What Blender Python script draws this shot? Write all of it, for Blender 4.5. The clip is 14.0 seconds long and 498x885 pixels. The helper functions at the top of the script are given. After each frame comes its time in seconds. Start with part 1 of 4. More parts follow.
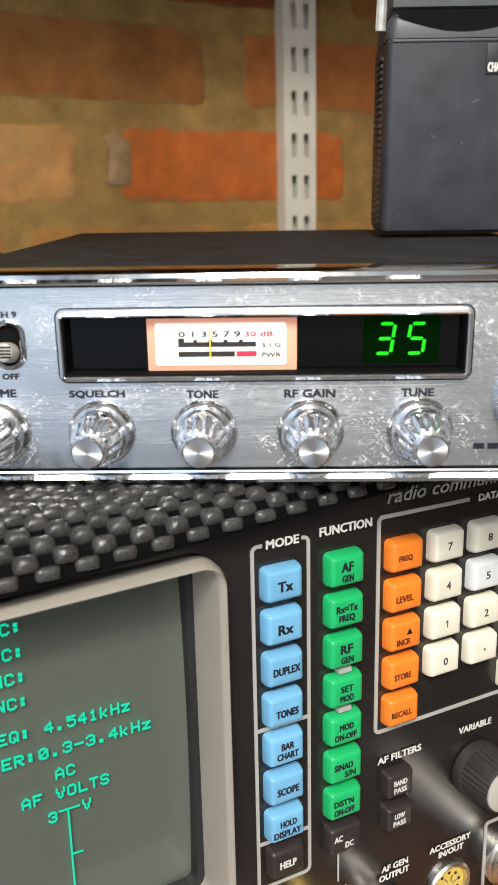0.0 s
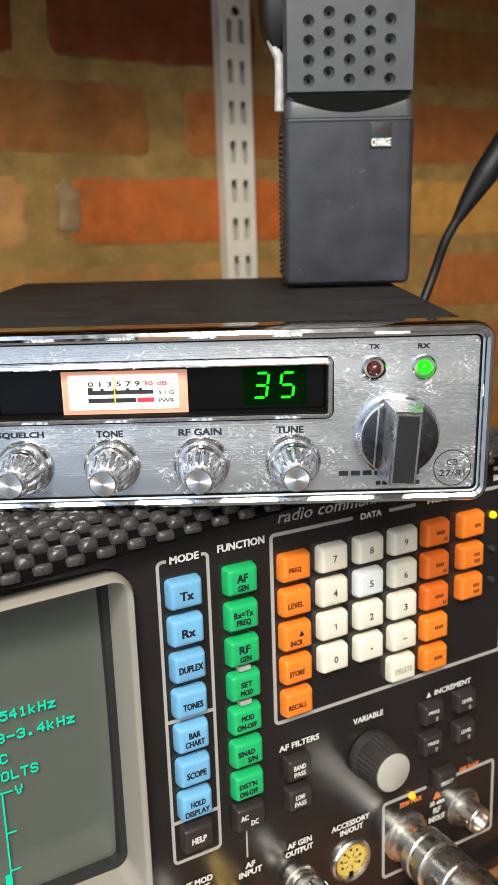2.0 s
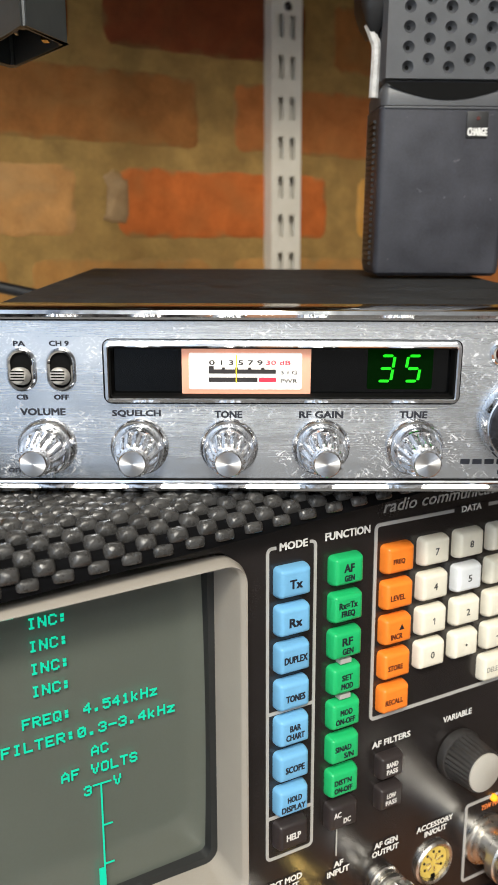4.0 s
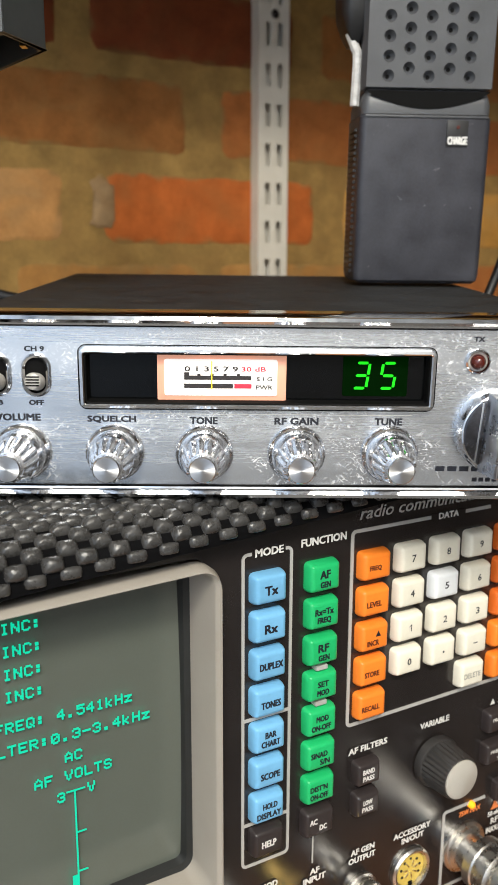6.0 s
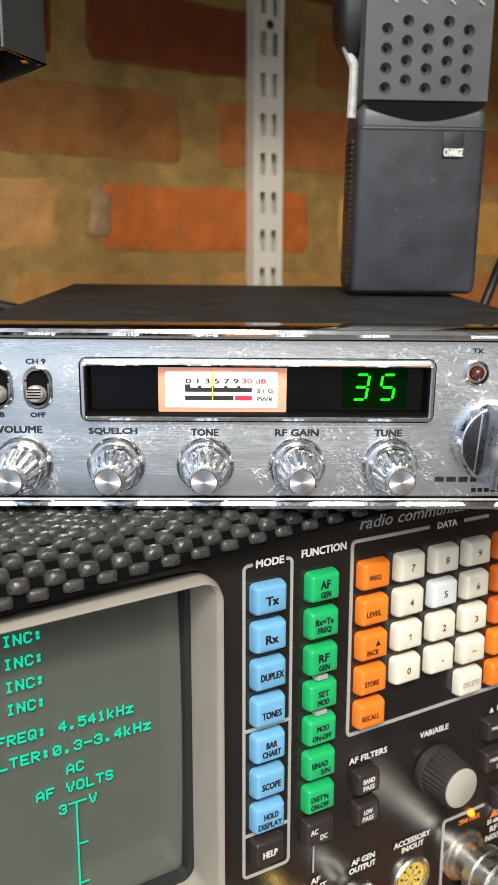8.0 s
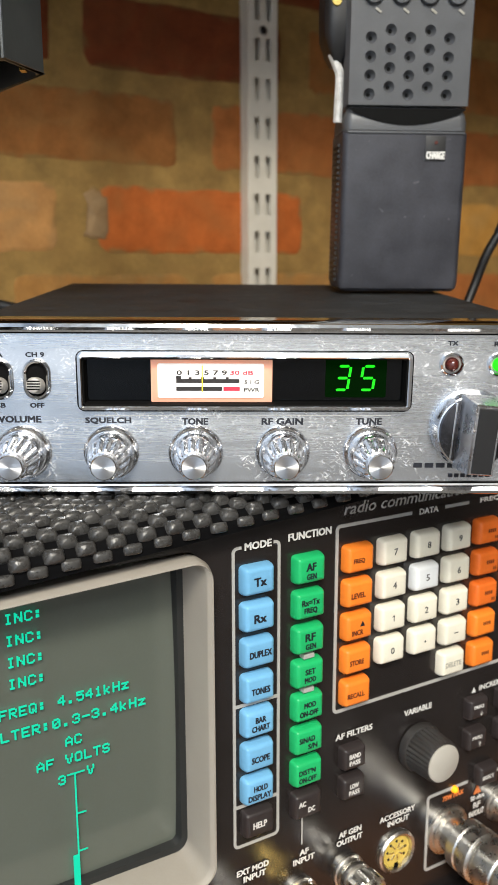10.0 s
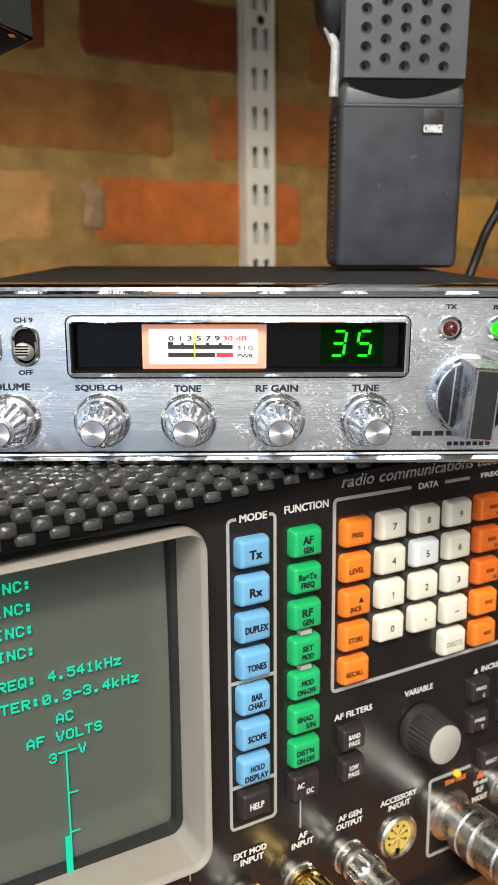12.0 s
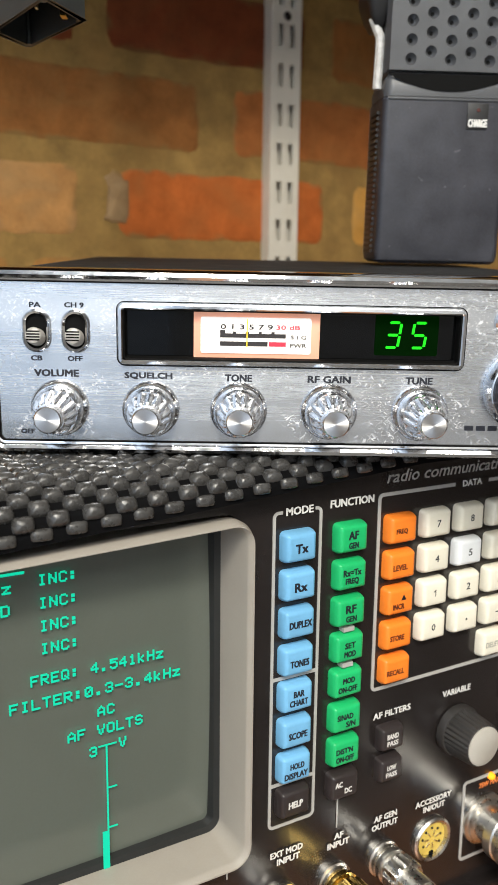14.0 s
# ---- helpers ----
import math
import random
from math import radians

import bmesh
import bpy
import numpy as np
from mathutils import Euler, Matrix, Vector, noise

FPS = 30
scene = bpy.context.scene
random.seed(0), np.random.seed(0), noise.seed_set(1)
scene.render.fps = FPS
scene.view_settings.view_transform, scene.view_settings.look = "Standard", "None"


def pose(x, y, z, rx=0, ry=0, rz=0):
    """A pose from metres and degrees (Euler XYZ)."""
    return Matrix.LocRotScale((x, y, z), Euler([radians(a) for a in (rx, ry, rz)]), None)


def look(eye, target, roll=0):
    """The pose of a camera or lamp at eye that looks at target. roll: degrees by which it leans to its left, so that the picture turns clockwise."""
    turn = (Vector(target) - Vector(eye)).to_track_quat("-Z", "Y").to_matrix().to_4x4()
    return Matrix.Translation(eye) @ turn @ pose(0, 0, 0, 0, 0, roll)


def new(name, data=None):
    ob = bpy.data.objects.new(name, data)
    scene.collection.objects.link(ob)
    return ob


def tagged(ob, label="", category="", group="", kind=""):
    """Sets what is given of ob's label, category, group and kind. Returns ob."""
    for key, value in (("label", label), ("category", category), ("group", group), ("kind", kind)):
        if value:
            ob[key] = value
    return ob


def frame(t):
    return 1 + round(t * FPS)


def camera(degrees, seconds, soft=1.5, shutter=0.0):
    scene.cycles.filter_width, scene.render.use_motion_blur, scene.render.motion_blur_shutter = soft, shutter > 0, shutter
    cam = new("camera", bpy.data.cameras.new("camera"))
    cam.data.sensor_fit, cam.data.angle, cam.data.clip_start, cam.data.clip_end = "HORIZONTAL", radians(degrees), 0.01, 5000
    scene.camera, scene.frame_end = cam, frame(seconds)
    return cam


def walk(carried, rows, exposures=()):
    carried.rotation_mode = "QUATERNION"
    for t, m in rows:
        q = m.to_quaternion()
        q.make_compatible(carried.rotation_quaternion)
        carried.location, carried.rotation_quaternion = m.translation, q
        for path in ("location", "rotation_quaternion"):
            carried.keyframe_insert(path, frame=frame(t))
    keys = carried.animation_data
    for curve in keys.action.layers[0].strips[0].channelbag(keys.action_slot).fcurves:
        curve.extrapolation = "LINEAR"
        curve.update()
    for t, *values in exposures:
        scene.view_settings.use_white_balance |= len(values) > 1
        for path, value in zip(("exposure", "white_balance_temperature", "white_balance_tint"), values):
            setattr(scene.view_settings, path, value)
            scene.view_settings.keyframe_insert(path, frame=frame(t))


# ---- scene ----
cam = camera(33.4, 14.0)
METRES, TILT, LEAN, TURN = 0.25, 2.0, 0.0, -26.5
START = (-0.0994, -0.1964, 0.0876)
ROWS = [
    (0.0, 0.0, 0.0, 0.0, -0.37, -16.42, 1.25),
    (0.5, -0.0673, -0.0684, 0.0268, -2.29, -16.43, 0.58),
    (1.0, -0.0325, -0.1497, 0.0421, -2.12, -16.11, 0.98),
    (1.5, 0.0722, -0.1686, 0.0489, -2.08, -15.24, 1.58),
    (2.0, 0.0961, -0.1602, 0.0549, -2.23, -14.92, 1.78),
    (2.5, 0.017, -0.1663, 0.0595, -2.37, -14.64, 1.33),
    (3.0, -0.0502, -0.1546, 0.0414, -2.2, -14.64, 0.79),
    (5.5, -0.0682, -0.1286, 0.0168, -2.79, -14.22, -0.42),
    (6.0, -0.0445, -0.1358, 0.0234, -2.9, -14.1, -0.27),
    (6.5, -0.0698, -0.1232, 0.0166, -3.08, -14.0, -0.35),
    (7.0, -0.0707, -0.1238, 0.0185, -3.28, -13.86, -0.37),
    (7.5, -0.0681, -0.1195, 0.0217, -3.42, -13.89, -0.34),
    (8.0, -0.0534, -0.1389, 0.0314, -3.37, -13.69, -0.19),
    (10.5, -0.0426, -0.2023, 0.0219, -3.49, -13.56, 0.1),
    (11.0, -0.0277, -0.1943, -0.0183, -3.51, -13.57, 0.23),
    (11.5, -0.0217, -0.1888, -0.0364, -3.35, -13.31, 0.41),
    (12.0, -0.0297, -0.1879, -0.0278, -3.31, -13.05, 0.34),
    (12.5, -0.1114, -0.1723, -0.0428, -3.48, -13.25, 0.09),
    (13.0, -0.162, -0.1735, -0.0254, -3.23, -13.1, -0.51),
    (13.5, -0.11, -0.1785, -0.0269, -3.16, -12.9, -0.64),
    (14.0, -0.0934, -0.1702, -0.0452, -3.1, -12.92, -0.74),
]
walk(cam, [(t, pose(*START, TILT, LEAN, TURN) @ pose(METRES * x, METRES * y, METRES * z, 90 + pitch, roll, yaw)) for t, x, y, z, yaw, pitch, roll in ROWS])

# ---- light ----
cam.data.dof.use_dof, cam.data.dof.focus_distance, cam.data.dof.aperture_fstop = True, 0.268, 27.0
scene.view_settings.exposure = -0.02
world = bpy.data.worlds.new("room_air")
scene.world = world
world.use_nodes = True
world.node_tree.nodes["Background"].inputs[0].default_value = (0.9, 0.95, 1.0, 1)
world.node_tree.nodes["Background"].inputs[1].default_value = 0.02
random.seed(7)


def tube(name, place, target, w, h, watts, colour):
    lamp = bpy.data.lights.new(name, "AREA")
    lamp.shape, lamp.size, lamp.size_y, lamp.energy, lamp.color = "RECTANGLE", w, h, watts, colour
    ob = new(name, lamp)
    ob.matrix_world = look(place, target)
    return ob


tube("ceiling_tube", (-0.5, -1.2, 1.32), (-0.45, -1.0, 0.0), 1.3, 0.25, 33, (1.0, 0.93, 0.80))
tube("ceiling_tube", (-0.95, -1.65, 1.32), (-0.9, -1.5, 0.0), 0.3, 1.2, 64, (0.98, 0.955, 0.88))


# ---- materials ----
def material(name, colour, rough=0.5, metal=0.0, vary=0.0, size=0.02, bump=0.0, fine=0.0008, coat=0.0, random_tint=0.0, glow=0.0, glow_colour=None, spec=0.5, stretch=(1, 1, 1), rough_vary=0.0):
    m = bpy.data.materials.new(name)
    m.use_nodes = True
    nt = m.node_tree
    b = nt.nodes["Principled BSDF"]
    b.inputs["Base Color"].default_value = (*colour, 1)
    b.inputs["Roughness"].default_value, b.inputs["Metallic"].default_value = rough, metal
    b.inputs["Coat Weight"].default_value, b.inputs["Specular IOR Level"].default_value = coat, spec
    if glow:
        b.inputs["Emission Color"].default_value = (*(glow_colour or colour), 1)
        b.inputs["Emission Strength"].default_value = glow
    if vary or bump or random_tint or rough_vary:
        tc = nt.nodes.new("ShaderNodeTexCoord")
        mp = nt.nodes.new("ShaderNodeMapping")
        mp.inputs["Scale"].default_value = stretch
        nt.links.new(tc.outputs["Object"], mp.inputs["Vector"])
        n1 = nt.nodes.new("ShaderNodeTexNoise")
        n1.inputs["Scale"].default_value, n1.inputs["Detail"].default_value = 1 / size, 6
        n2 = nt.nodes.new("ShaderNodeTexNoise")
        n2.inputs["Scale"].default_value, n2.inputs["Detail"].default_value = 1 / fine, 3
        for n in (n1, n2):
            nt.links.new(mp.outputs["Vector"], n.inputs["Vector"])
        add = nt.nodes.new("ShaderNodeMath")
        add.operation = "MULTIPLY_ADD"
        add.inputs[1].default_value = 0.4
        nt.links.new(n2.outputs["Fac"], add.inputs[0])
        nt.links.new(n1.outputs["Fac"], add.inputs[2])
        rng = nt.nodes.new("ShaderNodeMapRange")
        rng.inputs["From Min"].default_value, rng.inputs["From Max"].default_value = 0.4, 1.0
        rng.inputs["To Min"].default_value, rng.inputs["To Max"].default_value = 1 - vary, 1 + vary
        nt.links.new(add.outputs[0], rng.inputs["Value"])
        fac = rng.outputs[0]
        if random_tint:
            info = nt.nodes.new("ShaderNodeObjectInfo")
            r2 = nt.nodes.new("ShaderNodeMapRange")
            r2.inputs["To Min"].default_value, r2.inputs["To Max"].default_value = 1 - random_tint, 1 + random_tint
            nt.links.new(info.outputs["Random"], r2.inputs["Value"])
            mu = nt.nodes.new("ShaderNodeMath")
            mu.operation = "MULTIPLY"
            nt.links.new(fac, mu.inputs[0])
            nt.links.new(r2.outputs[0], mu.inputs[1])
            fac = mu.outputs[0]
        mix = nt.nodes.new("ShaderNodeVectorMath")
        mix.operation = "SCALE"
        mix.inputs[0].default_value = colour
        nt.links.new(fac, mix.inputs["Scale"])
        nt.links.new(mix.outputs[0], b.inputs["Base Color"])
        if rough_vary:
            r3 = nt.nodes.new("ShaderNodeMapRange")
            r3.inputs["From Min"].default_value, r3.inputs["From Max"].default_value = 0.4, 1.0
            r3.inputs["To Min"].default_value, r3.inputs["To Max"].default_value = max(0.02, rough - rough_vary), rough + rough_vary
            nt.links.new(add.outputs[0], r3.inputs["Value"])
            nt.links.new(r3.outputs[0], b.inputs["Roughness"])
        if bump:
            bp = nt.nodes.new("ShaderNodeBump")
            bp.inputs["Strength"].default_value, bp.inputs["Distance"].default_value = 1.0, bump
            nt.links.new(add.outputs[0], bp.inputs["Height"])
            nt.links.new(bp.outputs["Normal"], b.inputs["Normal"])
    return m


def scratched_metal(name, colour, rough):
    """Brushed metal, lengthwise grain, with pits and pale scuffs."""
    m = material(name, colour, rough, 1.0, vary=0.08, size=0.03, bump=0.000006, fine=0.0004, stretch=(0.06, 1, 1.6), rough_vary=0.1)
    nt = m.node_tree
    b = nt.nodes["Principled BSDF"]
    tc = nt.nodes.new("ShaderNodeTexCoord")
    masks = []
    for scale, turn, stretch, lo, hi in ((1000, 0.75, (0.45, 1, 1.4), 0.615, 0.675), (1100, -0.65, (0.42, 1, 1.5), 0.62, 0.68), (1700, 0.2, (0.8, 1, 1.0), 0.615, 0.675)):
        rt = nt.nodes.new("ShaderNodeMapping")
        rt.inputs["Rotation"].default_value = (0, turn, 0)
        mp = nt.nodes.new("ShaderNodeMapping")
        mp.inputs["Scale"].default_value = stretch
        nt.links.new(tc.outputs["Object"], rt.inputs["Vector"])
        n = nt.nodes.new("ShaderNodeTexNoise")
        n.inputs["Scale"].default_value, n.inputs["Detail"].default_value, n.inputs["Distortion"].default_value = scale, 2, 0.7
        r = nt.nodes.new("ShaderNodeMapRange")
        r.inputs["From Min"].default_value, r.inputs["From Max"].default_value = lo, hi
        nt.links.new(rt.outputs["Vector"], mp.inputs["Vector"])
        nt.links.new(mp.outputs["Vector"], n.inputs["Vector"])
        nt.links.new(n.outputs["Fac"], r.inputs["Value"])
        masks.append(r.outputs[0])
    mx = nt.nodes.new("ShaderNodeMath")
    mx.operation = "MAXIMUM"
    nt.links.new(masks[0], mx.inputs[0])
    nt.links.new(masks[1], mx.inputs[1])
    mx2 = nt.nodes.new("ShaderNodeMath")
    mx2.operation = "MAXIMUM"
    nt.links.new(mx.outputs[0], mx2.inputs[0])
    nt.links.new(masks[2], mx2.inputs[1])
    mx = mx2
    wear = nt.nodes.new("ShaderNodeMath")
    wear.operation = "MULTIPLY"
    patch = nt.nodes.new("ShaderNodeTexNoise")
    patch.inputs["Scale"].default_value, patch.inputs["Detail"].default_value = 55, 2
    amount = nt.nodes.new("ShaderNodeMapRange")
    amount.inputs["From Min"].default_value, amount.inputs["From Max"].default_value, amount.inputs["To Max"].default_value = 0.40, 0.62, 0.75
    nt.links.new(tc.outputs["Object"], patch.inputs["Vector"])
    nt.links.new(patch.outputs["Fac"], amount.inputs["Value"])
    nt.links.new(amount.outputs[0], wear.inputs[1])
    nt.links.new(mx.outputs[0], wear.inputs[0])
    sub = nt.nodes.new("ShaderNodeMath")
    sub.operation = "SUBTRACT"
    sub.inputs[0].default_value = 1.0
    nt.links.new(wear.outputs[0], sub.inputs[1])
    nt.links.new(sub.outputs[0], b.inputs["Metallic"])
    mixc = nt.nodes.new("ShaderNodeMixRGB")
    mixc.inputs[2].default_value = (0.97, 0.98, 1.0, 1)
    old = b.inputs["Base Color"].links[0].from_socket
    nt.links.new(wear.outputs[0], mixc.inputs[0])
    nt.links.new(old, mixc.inputs[1])
    nt.links.new(mixc.outputs[0], b.inputs["Base Color"])
    # the lengthwise brushing spreads reflections up and down
    up = nt.nodes.new("ShaderNodeCombineXYZ")
    up.inputs[2].default_value = 1.0
    turn_to = nt.nodes.new("ShaderNodeVectorTransform")
    turn_to.vector_type, turn_to.convert_from, turn_to.convert_to = "VECTOR", "OBJECT", "WORLD"
    nt.links.new(up.outputs[0], turn_to.inputs[0])
    nt.links.new(turn_to.outputs[0], b.inputs["Tangent"])
    b.inputs["Anisotropic"].default_value = 0.75
    return m


def flecks(m, colour, scale, lo, hi, amount):
    """Small pale scuffs and dust specks."""
    nt = m.node_tree
    b = nt.nodes["Principled BSDF"]
    tc = nt.nodes.new("ShaderNodeTexCoord")
    n = nt.nodes.new("ShaderNodeTexNoise")
    n.inputs["Scale"].default_value, n.inputs["Detail"].default_value, n.inputs["Distortion"].default_value = scale, 3, 0.5
    r = nt.nodes.new("ShaderNodeMapRange")
    r.inputs["From Min"].default_value, r.inputs["From Max"].default_value, r.inputs["To Max"].default_value = lo, hi, amount
    mix = nt.nodes.new("ShaderNodeMixRGB")
    mix.inputs[2].default_value = (*colour, 1)
    nt.links.new(tc.outputs["Object"], n.inputs["Vector"])
    nt.links.new(n.outputs["Fac"], r.inputs["Value"])
    nt.links.new(r.outputs[0], mix.inputs[0])
    nt.links.new(b.inputs["Base Color"].links[0].from_socket, mix.inputs[1])
    nt.links.new(mix.outputs[0], b.inputs["Base Color"])
    return m


PANEL = material("brown_black_panel", (0.016, 0.013, 0.0125), 0.24, vary=0.25, size=0.03, bump=0.000004, fine=0.0006, rough_vary=0.05, spec=0.6)
CASE = material("light_grey_case", (0.55, 0.54, 0.5), 0.5, vary=0.08, size=0.05, bump=0.00002)
RUBBER = material("black_rubber", (0.044, 0.043, 0.042), 0.28, vary=0.5, size=0.004, bump=0.0003, fine=0.0008, rough_vary=0.14)
# near-black base colour paints deep shade into the gaps between the studs
RUBBER_BASE = material("shaded_gap_rubber", (0.004, 0.004, 0.0045), 0.8, vary=0.3, spec=0.04)
BEIGE = material("beige_plastic", (0.33, 0.30, 0.26), 0.45, vary=0.07, size=0.02, bump=0.00002, fine=0.0007)
GASKET = material("dark_gasket", (0.012, 0.013, 0.013), 0.5, vary=0.2)
TUBE = material("tube_glass", (0.090, 0.101, 0.085), 0.15, vary=0.06, size=0.05, spec=0.8)
PHOSPHOR = material("green_phosphor", (0.005, 0.12, 0.08), 0.6, glow=0.85, glow_colour=(0.004, 0.78, 0.46), spec=0.1)
BLUE = material("blue_key_plastic", (0.165, 0.42, 0.67), 0.4, vary=0.06, size=0.006, bump=0.00001, random_tint=0.05)
GREEN = material("green_key_plastic", (0.012, 0.42, 0.13), 0.38, vary=0.06, size=0.006, bump=0.00001, random_tint=0.05)
ORANGE = material("orange_key_plastic", (0.86, 0.215, 0.022), 0.4, vary=0.06, size=0.006, bump=0.00001, random_tint=0.05)
DEEP_ORANGE = material("worn_orange_key_plastic", (0.74, 0.15, 0.018), 0.4, vary=0.1, size=0.006, bump=0.00001, random_tint=0.06)
CREAM = material("cream_key_plastic", (0.76, 0.72, 0.6), 0.38, vary=0.05, size=0.006, bump=0.00001, random_tint=0.05)
WHITE_KEY = material("white_key_plastic", (0.74, 0.76, 0.77), 0.38, vary=0.04, size=0.006)
DARK_KEY = material("dark_key_plastic", (0.028, 0.022, 0.022), 0.4, vary=0.12, size=0.006, bump=0.00001)
INK = material("black_ink", (0.01, 0.012, 0.02), 0.5)
RUST_INK = material("brown_ink", (0.12, 0.024, 0.008), 0.5)
GREY_BLACK_INK = material("thin_black_ink", (0.035, 0.035, 0.037), 0.5)
FADED = material("faded_ink", (0.30, 0.29, 0.25), 0.5)
WHITE_INK = material("white_ink", (0.66, 0.65, 0.62), 0.5)
GREY_INK = material("grey_ink", (0.40, 0.39, 0.37), 0.5)
ORANGE_INK = material("orange_ink", (0.72, 0.2, 0.05), 0.5)
AMBER = material("amber_lamp", (0.9, 0.35, 0.02), 0.25, glow=1.2, glow_colour=(1.0, 0.33, 0.01))
YELLOW = material("yellow_lamp", (0.8, 0.6, 0.02), 0.3, glow=0.7, glow_colour=(0.9, 0.62, 0.01))
DEAD_LAMP = material("unlit_lamp", (0.03, 0.03, 0.03), 0.25)
BLACK_CHROME = material("dark_chrome", (0.10, 0.10, 0.11), 0.24, 1.0, vary=0.35, size=0.004, rough_vary=0.1)
CHROME = material("chrome", (0.70, 0.71, 0.73), 0.08, 1.0, vary=0.1, size=0.004, bump=0.000008, fine=0.0012, rough_vary=0.06)
KNOB_CHROME = material("dulled_chrome", (0.78, 0.78, 0.79), 0.17, 1.0, vary=0.08, size=0.004, bump=0.000006, fine=0.0012, rough_vary=0.07)


def spin(m, amount):
    """Turned-metal sheen round the axis of a knob."""
    nt = m.node_tree
    t = nt.nodes.new("ShaderNodeTangent")
    t.direction_type, t.axis = "RADIAL", "Y"
    nt.links.new(t.outputs[0], nt.nodes["Principled BSDF"].inputs["Tangent"])
    nt.nodes["Principled BSDF"].inputs["Anisotropic"].default_value = amount
    return m


FACE = scratched_metal("scratched_brushed_aluminium", (0.585, 0.61, 0.645), 0.27)
SPUN = spin(material("spun_aluminium", (0.72, 0.72, 0.73), 0.40, 1.0, vary=0.04, size=0.003), 0.95)
NICKEL = material("worn_nickel", (0.70, 0.68, 0.64), 0.3, 1.0, vary=0.15, size=0.004, rough_vary=0.1)
GOLD = material("gold_plate", (0.75, 0.52, 0.16), 0.2, 1.0, vary=0.12, size=0.004)
YELLOW_PLASTIC = material("yellow_insulator", (0.62, 0.46, 0.1), 0.45, vary=0.12, size=0.004)
BLACK_LID = flecks(material("matt_black_enamel", (0.02, 0.021, 0.022), 0.6, spec=0.3, vary=0.6, size=0.012, bump=0.00003, fine=0.0009, rough_vary=0.12), (0.13, 0.12, 0.11), 420, 0.66, 0.76, 0.6)
SMOKED = material("smoked_window", (0.002, 0.0022, 0.0025), 0.07, spec=0.2)
METER_EDGE = material("lit_orange_surround", (0.66, 0.33, 0.22), 0.4, glow=0.42, glow_colour=(1.0, 0.45, 0.30))
METER_WHITE = material("lit_white_dial", (0.8, 0.77, 0.73), 0.4, glow=0.5, glow_colour=(1.0, 0.93, 0.87))
DIAL_INK = material("dial_ink", (0.03, 0.025, 0.025), 0.5)
DIAL_RED = material("dial_red", (0.6, 0.03, 0.06), 0.5, glow=0.25, glow_colour=(0.8, 0.05, 0.1))
NEEDLE = material("yellow_needle", (0.8, 0.6, 0.03), 0.4, glow=0.35, glow_colour=(0.9, 0.6, 0.02))
DIGIT = material("lit_green_segment", (0.01, 0.3, 0.01), 0.5, glow=0.95, glow_colour=(0.012, 1.0, 0.012), spec=0.1)
# weak green emission paints the glow of the digits onto their backing
DIGIT_GLOW = material("digit_glow_backing", (0.001, 0.004, 0.001), 0.5, glow=0.012, glow_colour=(0.02, 0.6, 0.02), spec=0.0)
LED_GREEN = material("lit_green_lens", (0.01, 0.3, 0.01), 0.3, glow=0.9, glow_colour=(0.03, 1.0, 0.01), spec=0.2)
LED_RED = material("dark_red_lens", (0.075, 0.012, 0.008), 0.2, coat=0.5)
LEVER = material("worn_grey_lever", (0.40, 0.38, 0.35), 0.35, vary=0.15, size=0.003)
WING = material("polished_grey_metal", (0.52, 0.52, 0.54), 0.28, 1.0, vary=0.1, size=0.004, rough_vary=0.05)
# flat black, also laid on surfaces as the shade of grooves and recesses
HOLE = material("black_hole", (0.005, 0.005, 0.005), 0.7, spec=0.08)
KNOB_GREY = material("knob_grey", (0.03, 0.028, 0.027), 0.42, vary=0.15, size=0.004)
KNOB_CAP = material("knob_cap", (0.42, 0.395, 0.35), 0.4, vary=0.05, size=0.006)
HANDHELD = flecks(material("blue_black_plastic", (0.034, 0.035, 0.044), 0.42, vary=0.4, size=0.014, bump=0.00008, fine=0.0012, rough_vary=0.16), (0.16, 0.16, 0.17), 260, 0.70, 0.78, 0.7)
HANDHELD_GREY = material("grey_black_plastic", (0.068, 0.071, 0.078), 0.42, vary=0.15, size=0.012, bump=0.00005, fine=0.0006, rough_vary=0.06)
GLOSS_BLACK = material("glossy_black_plastic", (0.045, 0.049, 0.049), 0.34, vary=0.2, size=0.01, bump=0.00004, fine=0.002, rough_vary=0.06)
DARK_PLASTIC = material("dark_plastic", (0.012, 0.012, 0.013), 0.45, vary=0.2)
TAPE = material("silver_strip", (0.55, 0.54, 0.52), 0.35, vary=0.3, size=0.004)
RAIL = material("white_enamelled_steel", (0.56, 0.525, 0.45), 0.4, vary=0.08, size=0.02, bump=0.00002)
